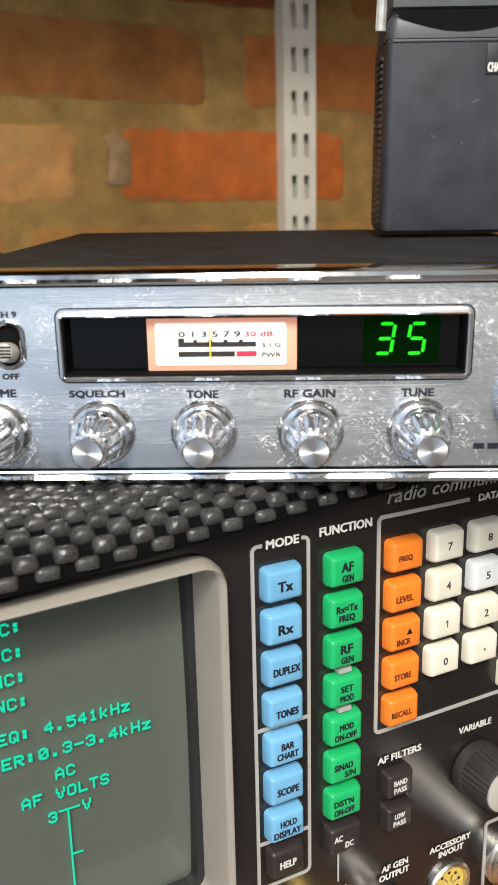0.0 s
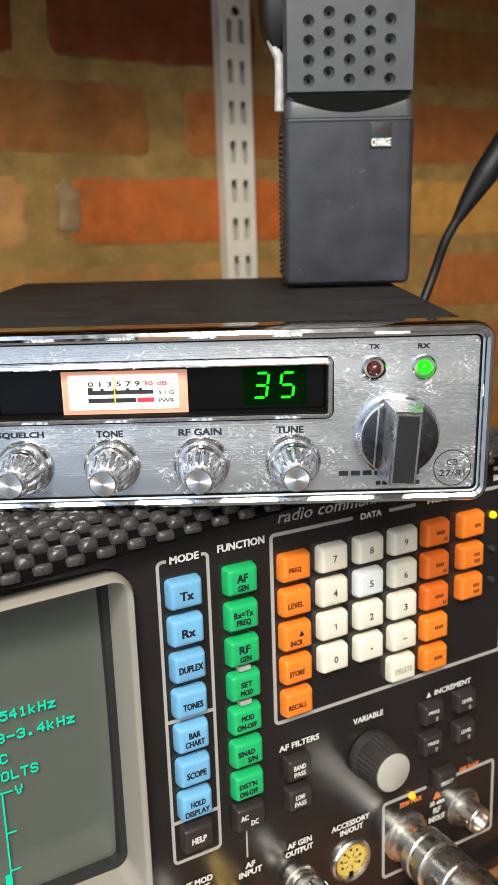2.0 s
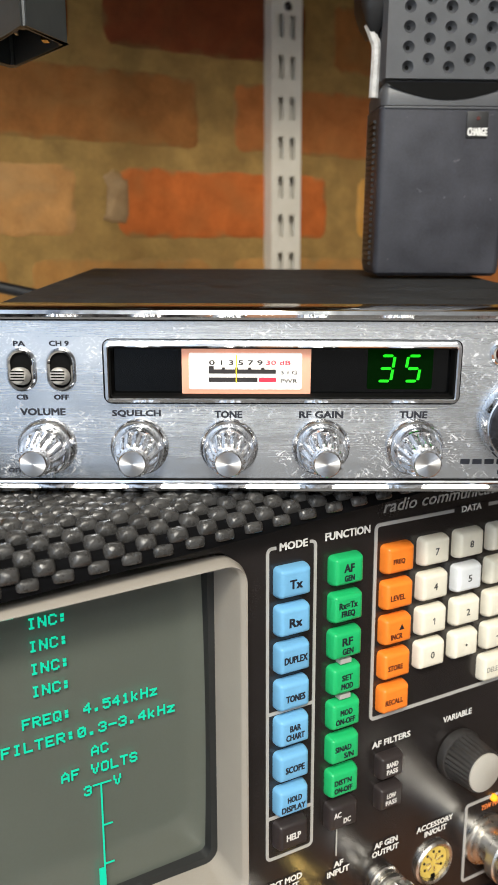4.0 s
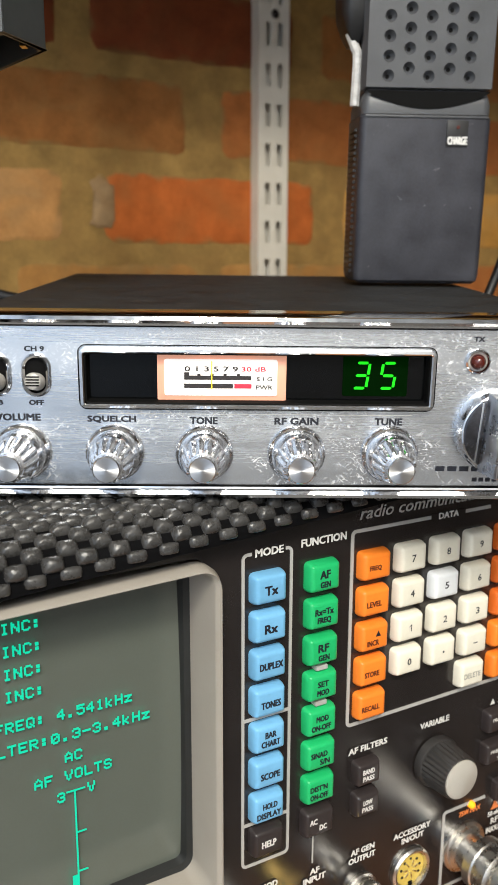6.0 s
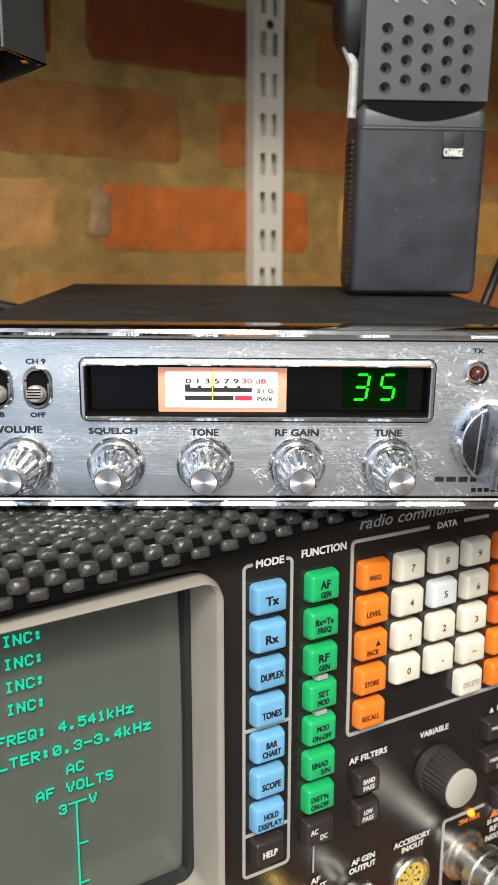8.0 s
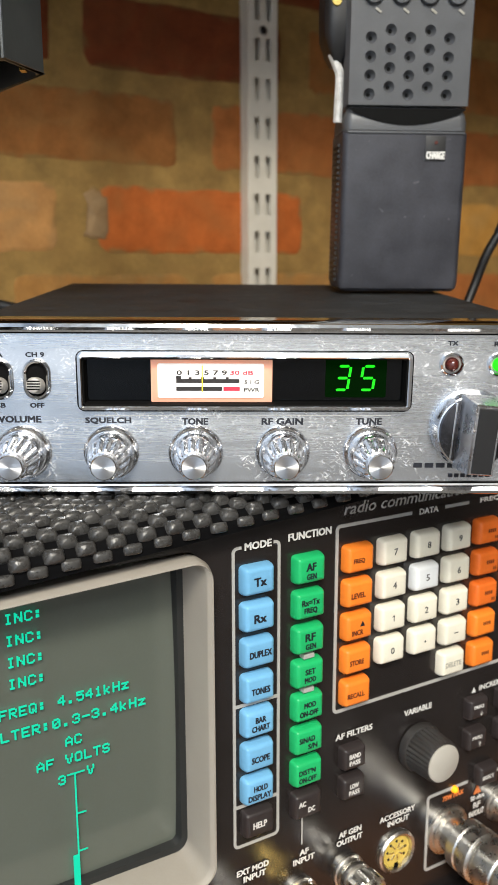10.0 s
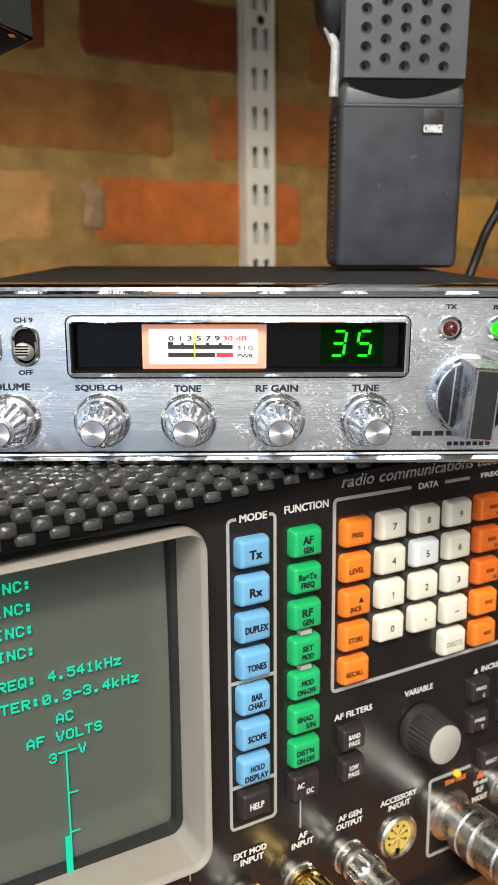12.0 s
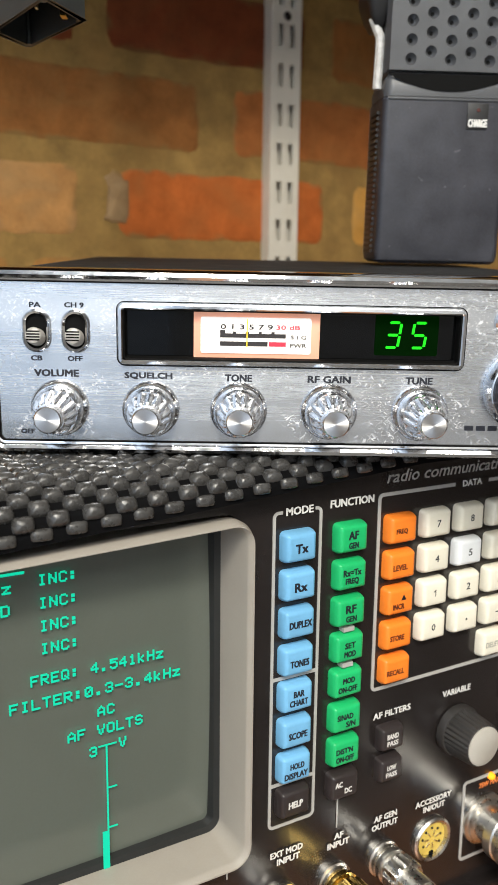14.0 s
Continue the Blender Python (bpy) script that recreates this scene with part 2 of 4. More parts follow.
def masonry(name, colour, stain, amount, rough=0.88, smear=None):
    """Fired clay or mortar with broad blotches and limewash stains."""
    m = material(name, colour, rough, vary=0.3, size=0.018, bump=0.0009, fine=0.003, random_tint=0.1)
    nt = m.node_tree
    b = nt.nodes["Principled BSDF"]
    b.inputs["Specular IOR Level"].default_value = 0.2
    geo = nt.nodes.new("ShaderNodeNewGeometry")
    n = nt.nodes.new("ShaderNodeTexNoise")
    n.inputs["Scale"].default_value, n.inputs["Detail"].default_value, n.inputs["Distortion"].default_value = 26, 5, 0.8
    r = nt.nodes.new("ShaderNodeMapRange")
    r.inputs["From Min"].default_value, r.inputs["From Max"].default_value, r.inputs["To Max"].default_value = 0.46, 0.72, amount
    mix = nt.nodes.new("ShaderNodeMixRGB")
    mix.inputs[2].default_value = (*stain, 1)
    old = b.inputs["Base Color"].links[0].from_socket
    nt.links.new(geo.outputs["Position"], n.inputs["Vector"])
    nt.links.new(n.outputs["Fac"], r.inputs["Value"])
    nt.links.new(r.outputs[0], mix.inputs[0])
    nt.links.new(old, mix.inputs[1])
    out = mix.outputs[0]
    if smear:
        # lime smeared over the arrises
        gen = nt.nodes.new("ShaderNodeTexCoord")
        sep = nt.nodes.new("ShaderNodeSeparateXYZ")
        nt.links.new(gen.outputs["Generated"], sep.inputs[0])
        dist = []
        for axis, length in ((0, 0.2), (2, 0.055)):
            last = sep.outputs[axis]
            for op, v in (("SUBTRACT", 0.5), ("ABSOLUTE", 0), ("MULTIPLY", -length), ("ADD", length / 2)):
                q = nt.nodes.new("ShaderNodeMath")
                q.operation = op
                q.inputs[1].default_value = v
                nt.links.new(last, q.inputs[0])
                last = q.outputs[0]
            dist.append(last)
        low = nt.nodes.new("ShaderNodeMath")
        low.operation = "SMOOTH_MIN"
        low.inputs[2].default_value = 0.004
        nt.links.new(dist[0], low.inputs[0])
        nt.links.new(dist[1], low.inputs[1])
        n3 = nt.nodes.new("ShaderNodeTexNoise")
        n3.inputs["Scale"].default_value, n3.inputs["Detail"].default_value = 70, 4
        nt.links.new(geo.outputs["Position"], n3.inputs["Vector"])
        wav = nt.nodes.new("ShaderNodeMath")
        wav.operation = "MULTIPLY_ADD"
        wav.inputs[1].default_value, wav.inputs[2].default_value = -0.020, 0.0105
        nt.links.new(n3.outputs["Fac"], wav.inputs[0])
        tot = nt.nodes.new("ShaderNodeMath")
        nt.links.new(low.outputs[0], tot.inputs[0])
        nt.links.new(wav.outputs[0], tot.inputs[1])
        edge = nt.nodes.new("ShaderNodeMapRange")
        edge.interpolation_type = "SMOOTHSTEP"
        edge.inputs["From Min"].default_value, edge.inputs["From Max"].default_value = -0.001, 0.006
        edge.inputs["To Min"].default_value, edge.inputs["To Max"].default_value = 0.95, 0.0
        nt.links.new(tot.outputs[0], edge.inputs["Value"])
        m2 = nt.nodes.new("ShaderNodeMixRGB")
        m2.inputs[2].default_value = (*smear, 1)
        nt.links.new(edge.outputs[0], m2.inputs[0])
        nt.links.new(out, m2.inputs[1])
        out = m2.outputs[0]
    nt.links.new(out, b.inputs["Base Color"])
    return m


LIME = (0.205, 0.127, 0.044)
MORTAR = masonry("sandy_lime_mortar", (0.24, 0.145, 0.045), (0.20, 0.112, 0.035), 0.6)
BRICKS = {
    "red": masonry("orange_red_brick", (0.39, 0.10, 0.02), (0.29, 0.10, 0.026), 0.6, smear=LIME),
    "brown": masonry("tan_brown_brick", (0.235, 0.093, 0.024), (0.24, 0.122, 0.038), 0.6, smear=LIME),
    # dark red clay, with the top courses' dimness mixed into clay and lime
    "dark": masonry("dimmed_dark_red_brick", (0.15, 0.036, 0.011), (0.13, 0.055, 0.018), 0.45, smear=(0.14, 0.075, 0.025)),
    "yellow": masonry("sandy_yellow_brick", (0.30, 0.145, 0.04), (0.24, 0.15, 0.055), 0.7, smear=LIME),
    "rust": masonry("rust_brown_brick", (0.29, 0.098, 0.025), (0.25, 0.105, 0.03), 0.6, smear=LIME),
    "gold": masonry("golden_yellow_brick", (0.40, 0.20, 0.042), (0.33, 0.2, 0.07), 0.6, smear=LIME),
    "tan": masonry("pinkish_tan_brick", (0.36, 0.18, 0.06), (0.27, 0.17, 0.075), 0.75, smear=LIME),
    "chip": masonry("pale_lime_chip", (0.24, 0.155, 0.078), (0.19, 0.1, 0.036), 0.7, smear=LIME),
}
WOOD = material("varnished_wood", (0.34, 0.14, 0.05), 0.45, vary=0.35, size=0.012, bump=0.00008, fine=0.002, stretch=(0.12, 1, 1))
# tone of the added shelf, kept dark for dark reflections in the chrome
DARK_WOOD = material("dark_shelf_wood", (0.05, 0.028, 0.016), 0.45, vary=0.3, size=0.015, bump=0.00008, fine=0.002, stretch=(0.12, 1, 1))
REFLECTED_BLUE = material("blue_reflection_wall", (0.58, 0.71, 0.93), 0.7, vary=0.06, size=0.3)
PLASTER = material("white_plaster", (0.74, 0.73, 0.70), 0.8, vary=0.06, size=0.3, bump=0.0005, fine=0.02)
REFLECTED_GREY = material("grey_reflection_wall", (0.46, 0.46, 0.47), 0.8, vary=0.06, size=0.3, bump=0.0005, fine=0.02)
REFLECTED_DARK = material("dark_reflection_wall", (0.07, 0.05, 0.035), 0.7, vary=0.08, size=0.3)
FLOOR = material("grey_floor", (0.1, 0.095, 0.09), 0.6, vary=0.15, size=0.2)
CABLE = material("black_cable", (0.005, 0.005, 0.006), 0.5, vary=0.2)


# ---- building tools ----
def mesh_of(name, bm, mat, smooth=35):
    me = bpy.data.meshes.new(name)
    bmesh.ops.recalc_face_normals(bm, faces=bm.faces)
    if smooth:
        for f in bm.faces:
            f.smooth = True
        for e in bm.edges:
            if len(e.link_faces) == 2 and e.calc_face_angle(0) > math.radians(smooth):
                e.smooth = False
    bm.to_mesh(me)
    bm.free()
    me.materials.append(mat)
    return me


def piece(name, me, parent=None, place=None, label=""):
    ob = new(name, me)
    if parent:
        ob.parent = parent
    if place is not None:
        ob.matrix_basis = place if isinstance(place, Matrix) else Matrix.Translation(place)
    return tagged(ob, label)


def part(name, bm, mat, parent=None, label="", place=None, smooth=35):
    return piece(name, mesh_of(name, bm, mat, smooth), parent, place, label)


def thing(name, label, category, place=None, group="", kind=""):
    ob = new(name)
    ob.empty_display_size = 0.01
    if place is not None:
        ob.matrix_basis = place
    return tagged(ob, label, category, group, kind)


def outline(w, h, r, n=5):
    """A rounded rectangle about the origin, anticlockwise."""
    r = min(r, w / 2 - 1e-6, h / 2 - 1e-6)
    pts = []
    for cx, cy, a in ((1, 1, 0), (-1, 1, 90), (-1, -1, 180), (1, -1, 270)):
        for k in range(n + 1):
            t = math.radians(a + 90 * k / n)
            pts.append((cx * (w / 2 - r) + r * math.cos(t), cy * (h / 2 - r) + r * math.sin(t)))
    return pts


def loft(bm, rings, cx=0.0, cz=0.0, cap=(True, True)):
    """Skins outlines; each ring is (points, height). Heights stand out towards -y."""
    made = []
    for pts, h in rings:
        made.append([bm.verts.new((cx + a, -h, cz + b)) for a, b in pts])
    for low, high in zip(made, made[1:]):
        for k in range(len(low)):
            j = (k + 1) % len(low)
            bm.faces.new((low[k], low[j], high[j], high[k]))
    if cap[0]:
        bm.faces.new(made[0])
    if cap[1]:
        bm.faces.new(made[-1])
    return bm


def slab(w, h, r, steps, n=5, cx=0.0, cz=0.0, cap=(True, True), bm=None):
    """A rounded plate; steps are (inset, height)."""
    return loft(bm or bmesh.new(), [(outline(w - 2 * i, h - 2 * i, max(r - i, 0.0001), n), y) for i, y in steps], cx, cz, cap)


def frame_ring(w, h, r, steps, n=6, cx=0.0, cz=0.0, bm=None):
    """A closed rounded frame whose section is the loop of (inset, height)."""
    bm = bm or bmesh.new()
    rings = [[bm.verts.new((cx + a, -y, cz + b)) for a, b in outline(w - 2 * i, h - 2 * i, max(r - i, 0.0003), n)] for i, y in steps]
    for low, high in zip(rings, rings[1:] + rings[:1]):
        for k in range(len(low)):
            j = (k + 1) % len(low)
            bm.faces.new((low[k], low[j], high[j], high[k]))
    return bm


def pierced(outer, inner, h0, h1):
    """A plate with one rounded opening; outer and inner are (cx, cz, w, h, r)."""
    bm = bmesh.new()
    rings = []
    for (cx, cz, w, h, r), y in ((outer, h0), (outer, h1), (inner, h1), (inner, h0)):
        rings.append([bm.verts.new((cx + a, -y, cz + b)) for a, b in outline(w, h, r, 5)])
    for low, high in zip(rings, rings[1:] + rings[:1]):
        for k in range(len(low)):
            j = (k + 1) % len(low)
            bm.faces.new((low[k], low[j], high[j], high[k]))
    return bm


def turned(profile, n=32, flute=None, bm=None, cx=0.0, cz=0.0):
    """A turned body about the axis that stands out towards -y; profile is (radius, height). flute: (teeth, depth, from, to)."""
    bm = bm or bmesh.new()
    rings = []
    for i, (r, h) in enumerate(profile):
        ring = []
        for k in range(n):
            t = 2 * math.pi * k / n
            q = r
            if flute and flute[2] <= i <= flute[3]:
                q = r - flute[1] * (0.5 + 0.5 * math.cos(flute[0] * t))
            ring.append(bm.verts.new((cx + q * math.cos(t), -h, cz + q * math.sin(t))))
        rings.append(ring)
    for low, high in zip(rings, rings[1:]):
        for k in range(n):
            j = (k + 1) % n
            bm.faces.new((low[k], low[j], high[j], high[k]))
    bm.faces.new(rings[0])
    bm.faces.new(rings[-1])
    return bm


def knurled(r, h0, h1, rows, n=72, depth=0.0005):
    """A sleeve cut with crossed diamonds."""
    bm = bmesh.new()
    rings = [[bm.verts.new(((r - 2 * depth) * math.cos(2 * math.pi * k / n), -h0, (r - 2 * depth) * math.sin(2 * math.pi * k / n))) for k in range(n)]]
    for i in range(rows + 1):
        h = h0 + (h1 - h0) * i / rows
        rings.append([bm.verts.new(((r - depth * ((k + i) % 2)) * math.cos(2 * math.pi * k / n), -h, (r - depth * ((k + i) % 2)) * math.sin(2 * math.pi * k / n))) for k in range(n)])
    for low, high in zip(rings, rings[1:]):
        for k in range(n):
            bm.faces.new((low[k], low[(k + 1) % n], high[(k + 1) % n], high[k]))
    bm.faces.new(rings[-1])
    return bm


def brick_box(bm, x0, x1, y0, y1, z0, z1):
    v = [bm.verts.new((x, y, z)) for x in (x0, x1) for y in (y0, y1) for z in (z0, z1)]
    for f in ((0, 1, 3, 2), (4, 6, 7, 5), (0, 4, 5, 1), (2, 3, 7, 6), (0, 2, 6, 4), (1, 5, 7, 3)):
        bm.faces.new([v[i] for i in f])
    return bm


def box(x0, x1, y0, y1, z0, z1, bevel=0.0, bm=None):
    b = brick_box(bm or bmesh.new(), x0, x1, y0, y1, z0, z1)
    if bevel:
        bmesh.ops.bevel(b, geom=b.edges[:], offset=bevel, segments=2, affect="EDGES", profile=0.6)
    return b


def hose(points, radius, n=16, steps=8):
    """A round cable along a smooth line through the points."""
    P = [Vector(p) for p in points]
    P = [2 * P[0] - P[1]] + P + [2 * P[-1] - P[-2]]
    line = []
    for i in range(1, len(P) - 2):
        for s in range(steps):
            t = s / steps
            a, b, c, d = P[i - 1], P[i], P[i + 1], P[i + 2]
            line.append(0.5 * ((2 * b) + (c - a) * t + (2 * a - 5 * b + 4 * c - d) * t * t + (3 * b - a - 3 * c + d) * t ** 3))
    line.append(P[-2])
    bm = bmesh.new()
    rings = []
    side = None
    for i, p in enumerate(line):
        d = (line[min(i + 1, len(line) - 1)] - line[max(i - 1, 0)]).normalized()
        side = (d.cross(Vector((0.31, 0.17, 0.93))) if side is None else side - side.dot(d) * d).normalized()
        up = side.cross(d)
        r = radius(i / (len(line) - 1)) if callable(radius) else radius
        rings.append([bm.verts.new(p + r * (math.cos(t) * side + math.sin(t) * up)) for t in (2 * math.pi * k / n for k in range(n))])
    for low, high in zip(rings, rings[1:]):
        for k in range(n):
            bm.faces.new((low[k], low[(k + 1) % n], high[(k + 1) % n], high[k]))
    bm.faces.new(rings[0])
    bm.faces.new(rings[-1])
    return bm


LETTERS = {}


def lettering(words, w, h, mat, parent, place, weight=0.0, slant=0.0):
    """Printed words, as wide and as high as told, centred at place and facing -y."""
    key = (words, mat.name, round(w, 5), round(h, 5))
    if key not in LETTERS:
        cu = bpy.data.curves.new("words", "FONT")
        cu.body, cu.align_x, cu.resolution_u, cu.offset, cu.shear = words, "CENTER", 2, 0.0, slant
        ob = new("words", cu)
        me = bpy.data.meshes.new_from_object(ob.evaluated_get(bpy.context.evaluated_depsgraph_get()))
        bpy.data.objects.remove(ob)
        bpy.data.curves.remove(cu)
        co = np.array([v.co[:] for v in me.vertices])
        lo, hi = co.min(0), co.max(0)
        for v in me.vertices:
            v.co = ((v.co[0] - (lo[0] + hi[0]) / 2) * w / (hi[0] - lo[0]), 0, (v.co[1] - (lo[1] + hi[1]) / 2) * h / (hi[1] - lo[1]))
        if weight:
            # thicken the strokes with shifted layers
            grow = 3.6 * weight * h
            bm = bmesh.new()
            bm.from_mesh(me)
            for n, (dx, dz) in enumerate(((1, 1), (-1, -1), (1, -1), (-1, 1))):
                first = len(bm.verts)
                bm.from_mesh(me)
                bm.verts.ensure_lookup_table()
                for v in bm.verts[first:]:
                    v.co += Vector((dx * grow, -0.000012 * (n + 1), dz * grow * 0.6))
            bm.to_mesh(me)
            bm.free()
        me.materials.clear()
        me.materials.append(mat)
        LETTERS[key] = me
    return piece("lettering", LETTERS[key], parent, place)


def bars(cells, mat, parent, place, name="lettering"):
    """Plain printed bars: (x, z, width, height)."""
    bm = bmesh.new()
    for x, z, w, h in cells:
        v = [bm.verts.new(c) for c in ((x - w / 2, 0, z - h / 2), (x + w / 2, 0, z - h / 2), (x + w / 2, 0, z + h / 2), (x - w / 2, 0, z + h / 2))]
        bm.faces.new(v)
    return part(name, bm, mat, parent, place=place, smooth=0)


# ---- room ----
def structure(name, bm, mat, label, smooth=0):
    return tagged(part(name, bm, mat, smooth=smooth), label, "structure", kind="structure")


WALL_Y = 0.415
wall = structure("wall_north", box(-1.6, 1.6, WALL_Y + 0.0029, WALL_Y + 0.2, -0.95, 1.4), MORTAR, "old brick wall with wide sandy mortar joints")
# unseen; greyed so that the radio face mirrors less brightness at its right
structure("wall_south", box(-1.6, 1.6, -2.6, -2.5, -0.95, 1.4), REFLECTED_GREY, "unseen wall, grey to dim reflections on the radio face")
# unseen; dark colour added to shape the reflection across the screen glass
structure("wall_east", box(1.6, 1.7, -2.6, WALL_Y + 0.2, -0.95, 1.4), REFLECTED_DARK, "unseen wall, dark brown to darken the screen's right side")
# unseen; its blue is added to put a bluish reflection on the radio face
structure("wall_west", box(-1.7, -1.6, -2.6, WALL_Y + 0.2, -0.95, 1.4), REFLECTED_BLUE, "unseen wall, pale blue to tint the metal's left side")
structure("floor", box(-1.7, 1.7, -2.6, WALL_Y + 0.2, -1.05, -0.95), FLOOR, "plain grey floor")
structure("ceiling", box(-1.7, 1.7, -2.6, WALL_Y + 0.2, 1.4, 1.5), PLASTER, "plain white ceiling")

# workbench
bench = thing("workbench", "varnished orange-brown wooden workbench against the brick wall", "workbench")
part("top", box(-0.9, 0.9, -0.075, WALL_Y - 0.002, -0.225, -0.19, 0.003), WOOD, bench)
for x in (-0.85, 0.85):
    for y in (-0.03, 0.36):
        part("leg", box(x - 0.03, x + 0.03, y - 0.03, y + 0.03, -0.95, -0.225, 0.002), WOOD, bench)

# slotted shelf upright
rail = thing("shelf_upright", "white enamelled steel twin-slot shelf upright on the brick wall", "shelf upright", pose(0.2519, WALL_Y, 0))
rail_face = bmesh.new()
Z0, Z1, PITCH = -0.4, 0.72, 0.0313
for a, b in ((-0.0134, -0.0080), (-0.0031, 0.0031), (0.0080, 0.0134)):
    brick_box(rail_face, a, b, -0.0100, -0.0088, Z0, Z1)
k = -16
while 0.1351 + k * PITCH < Z1:
    z = 0.1351 + k * PITCH
    if z > Z0:
        for a, b in ((-0.0080, -0.0031), (0.0031, 0.0080)):
            brick_box(rail_face, a, b, -0.0100, -0.0088, z - 0.0068, z + 0.0068)
    k += 1
part("face", rail_face, RAIL, rail, smooth=0)
for a, b in ((-0.0144, -0.0134), (0.0134, 0.0144)):
    part("flange", box(a, b, -0.0100, 0.003, Z0, Z1), RAIL, rail, smooth=0)
part("back", box(-0.0134, 0.0134, -0.0008, 0.0024, Z0, Z1), RAIL, rail, smooth=0)
part("screw", turned([(0.0036, 0.0100), (0.0036, 0.0106), (0.002, 0.0110)], 14), BLACK_CHROME, rail, place=(0.0005, 0, 0.2910))

# unseen shelf on the upright, added to shade the upper courses of brick
shelf = thing("shade_shelf", "unseen dark shelf on the slotted upright, added to shade the wall", "shelf")
part("board", box(-0.75, 0.85, 0.160, WALL_Y - 0.006, 0.367, 0.385, 0.001), DARK_WOOD, shelf)
part("bracket", box(0.2459, 0.2579, 0.240, WALL_Y - 0.0105, 0.345, 0.367), RAIL, shelf, smooth=0)

# ---- test set ----
test_set = thing("radio_test_set", "brown-black radio test set with green screen and coloured keys", "test instrument")
part("front_panel", pierced((-0.025, -0.0795, 0.42, 0.190, 0.003), (-0.0978, -0.0585, 0.1694, 0.122, 0.007), -0.004, 0.0), PANEL, test_set, smooth=0)
part("case", pierced((-0.025, -0.0813, 0.43, 0.193, 0.004), (-0.0978, -0.0585, 0.1704, 0.123, 0.006), -0.36, -0.0042), CASE, test_set, "light grey painted steel case")
part("lip", box(-0.24, 0.19, -0.0015, 0.004, 0.0134, 0.0162, 0.0006), PANEL, test_set)
part("lip", box(-0.24, 0.19, -0.005, 0.004, -0.180, -0.1745, 0.001), PANEL, test_set)
for x in (-0.20, 0.15):
    for y in (0.03, 0.32):
        part("foot", turned([(0.010, 0), (0.012, 0.012)], 20), RUBBER, test_set, place=pose(x, y, -0.1902, -90))

# screen
SX, SZ, SW, SH = -0.0978, -0.0585, 0.1724, 0.1250
bezel = part("screen_bezel", frame_ring(SW, SH, 0.0085, [(0, 0.0002), (0, 0.0042), (0.0010, 0.0072), (0.0014, 0.0078), (0.0019, 0.0078), (0.0021, 0.0072), (0.0027, 0.0066), (0.0030, 0.0050), (0.0034, -0.014), (0.0034, -0.016), (0.0018, -0.016), (0.0018, 0.0002)], 8, SX, SZ), BEIGE, test_set, "beige moulded screen bezel")
for v in bezel.data.vertices:
    if v.co.z > SZ and 4 <= v.index // 36 <= 9:
        v.co.z += 0.0008
    if v.co.z > SZ:
        v.co.z -= 0.0020 * min(1.0, (v.co.z - SZ) / 0.03) + 0.0345 * max(0.0, -0.014 - v.co.x) * (v.co.z - SZ) / (SH / 2)
part("gasket", frame_ring(SW - 0.0060, SH - 0.0060, 0.006, [(0, -0.0160), (0, -0.0118), (0.0026, -0.0123), (0.0040, -0.0160)], 6, SX, SZ), GASKET, bezel)
glass = bmesh.new()
G = 14
grid = [[glass.verts.new((SX + (i / G - 0.5) * (SW - 0.012), 0.0128 + 0.0025 * ((2 * i / G - 1) ** 2 + (2 * j / G - 1) ** 2) / 2, SZ + (j / G - 0.5) * (SH - 0.012))) for j in range(G + 1)] for i in range(G + 1)]
for i in range(G):
    for j in range(G):
        glass.faces.new((grid[i][j], grid[i + 1][j], grid[i + 1][j + 1], grid[i][j + 1]))
screen = part("screen", glass, TUBE, test_set, "dark grey-green tube face with bright green writing")

DOTS = {
    "I": "01110 00100 00100 00100 00100 00100 01110", "N": "10001 11001 11001 10101 10011 10011 10001", "C": "01110 10001 10000 10000 10000 10001 01110",
    ":": "00000 01100 01100 00000 01100 01100 00000", "F": "11111 10000 10000 11110 10000 10000 10000", "R": "11110 10001 10001 11110 10100 10010 10001",
    "E": "11111 10000 10000 11110 10000 10000 11111", "Q": "01110 10001 10001 10001 10101 10010 01101", "L": "10000 10000 10000 10000 10000 10000 11111",
    "T": "11111 00100 00100 00100 00100 00100 00100", "A": "00100 01010 10001 10001 11111 10001 10001", "V": "10001 10001 10001 01010 01010 01010 00100",
    "O": "01110 10001 10001 10001 10001 10001 01110", "S": "01110 10001 10000 01110 00001 10001 01110", "M": "10001 11011 10101 10101 10001 10001 10001",
    "P": "11110 10001 10001 11110 10000 10000 10000", "D": "11110 10001 10001 10001 10001 10001 11110", "H": "10001 10001 10001 11111 10001 10001 10001",
    "B": "11110 10001 10001 11110 10001 10001 11110", "k": "10000 10000 10010 10100 11000 10100 10010", "z": "00000 00000 11111 00010 00100 01000 11111",
    "d": "00001 00001 01101 10011 10001 10011 01101", "u": "00000 10001 10001 10001 10011 11101 10000", "0": "01110 10001 10011 10101 11001 10001 01110",
    "1": "00100 01100 00100 00100 00100 00100 01110", "2": "01110 10001 00001 00110 01000 10000 11111", "3": "01110 10001 00001 00110 00001 10001 01110",
    "4": "00010 00110 01010 10010 11111 00010 00010", "5": "11111 10000 11110 00001 00001 10001 01110", ".": "00000 00000 00000 00000 00000 01100 01100",
    "-": "00000 00000 00000 11111 00000 00000 00000", " ": "00000 00000 00000 00000 00000 00000 00000",
}


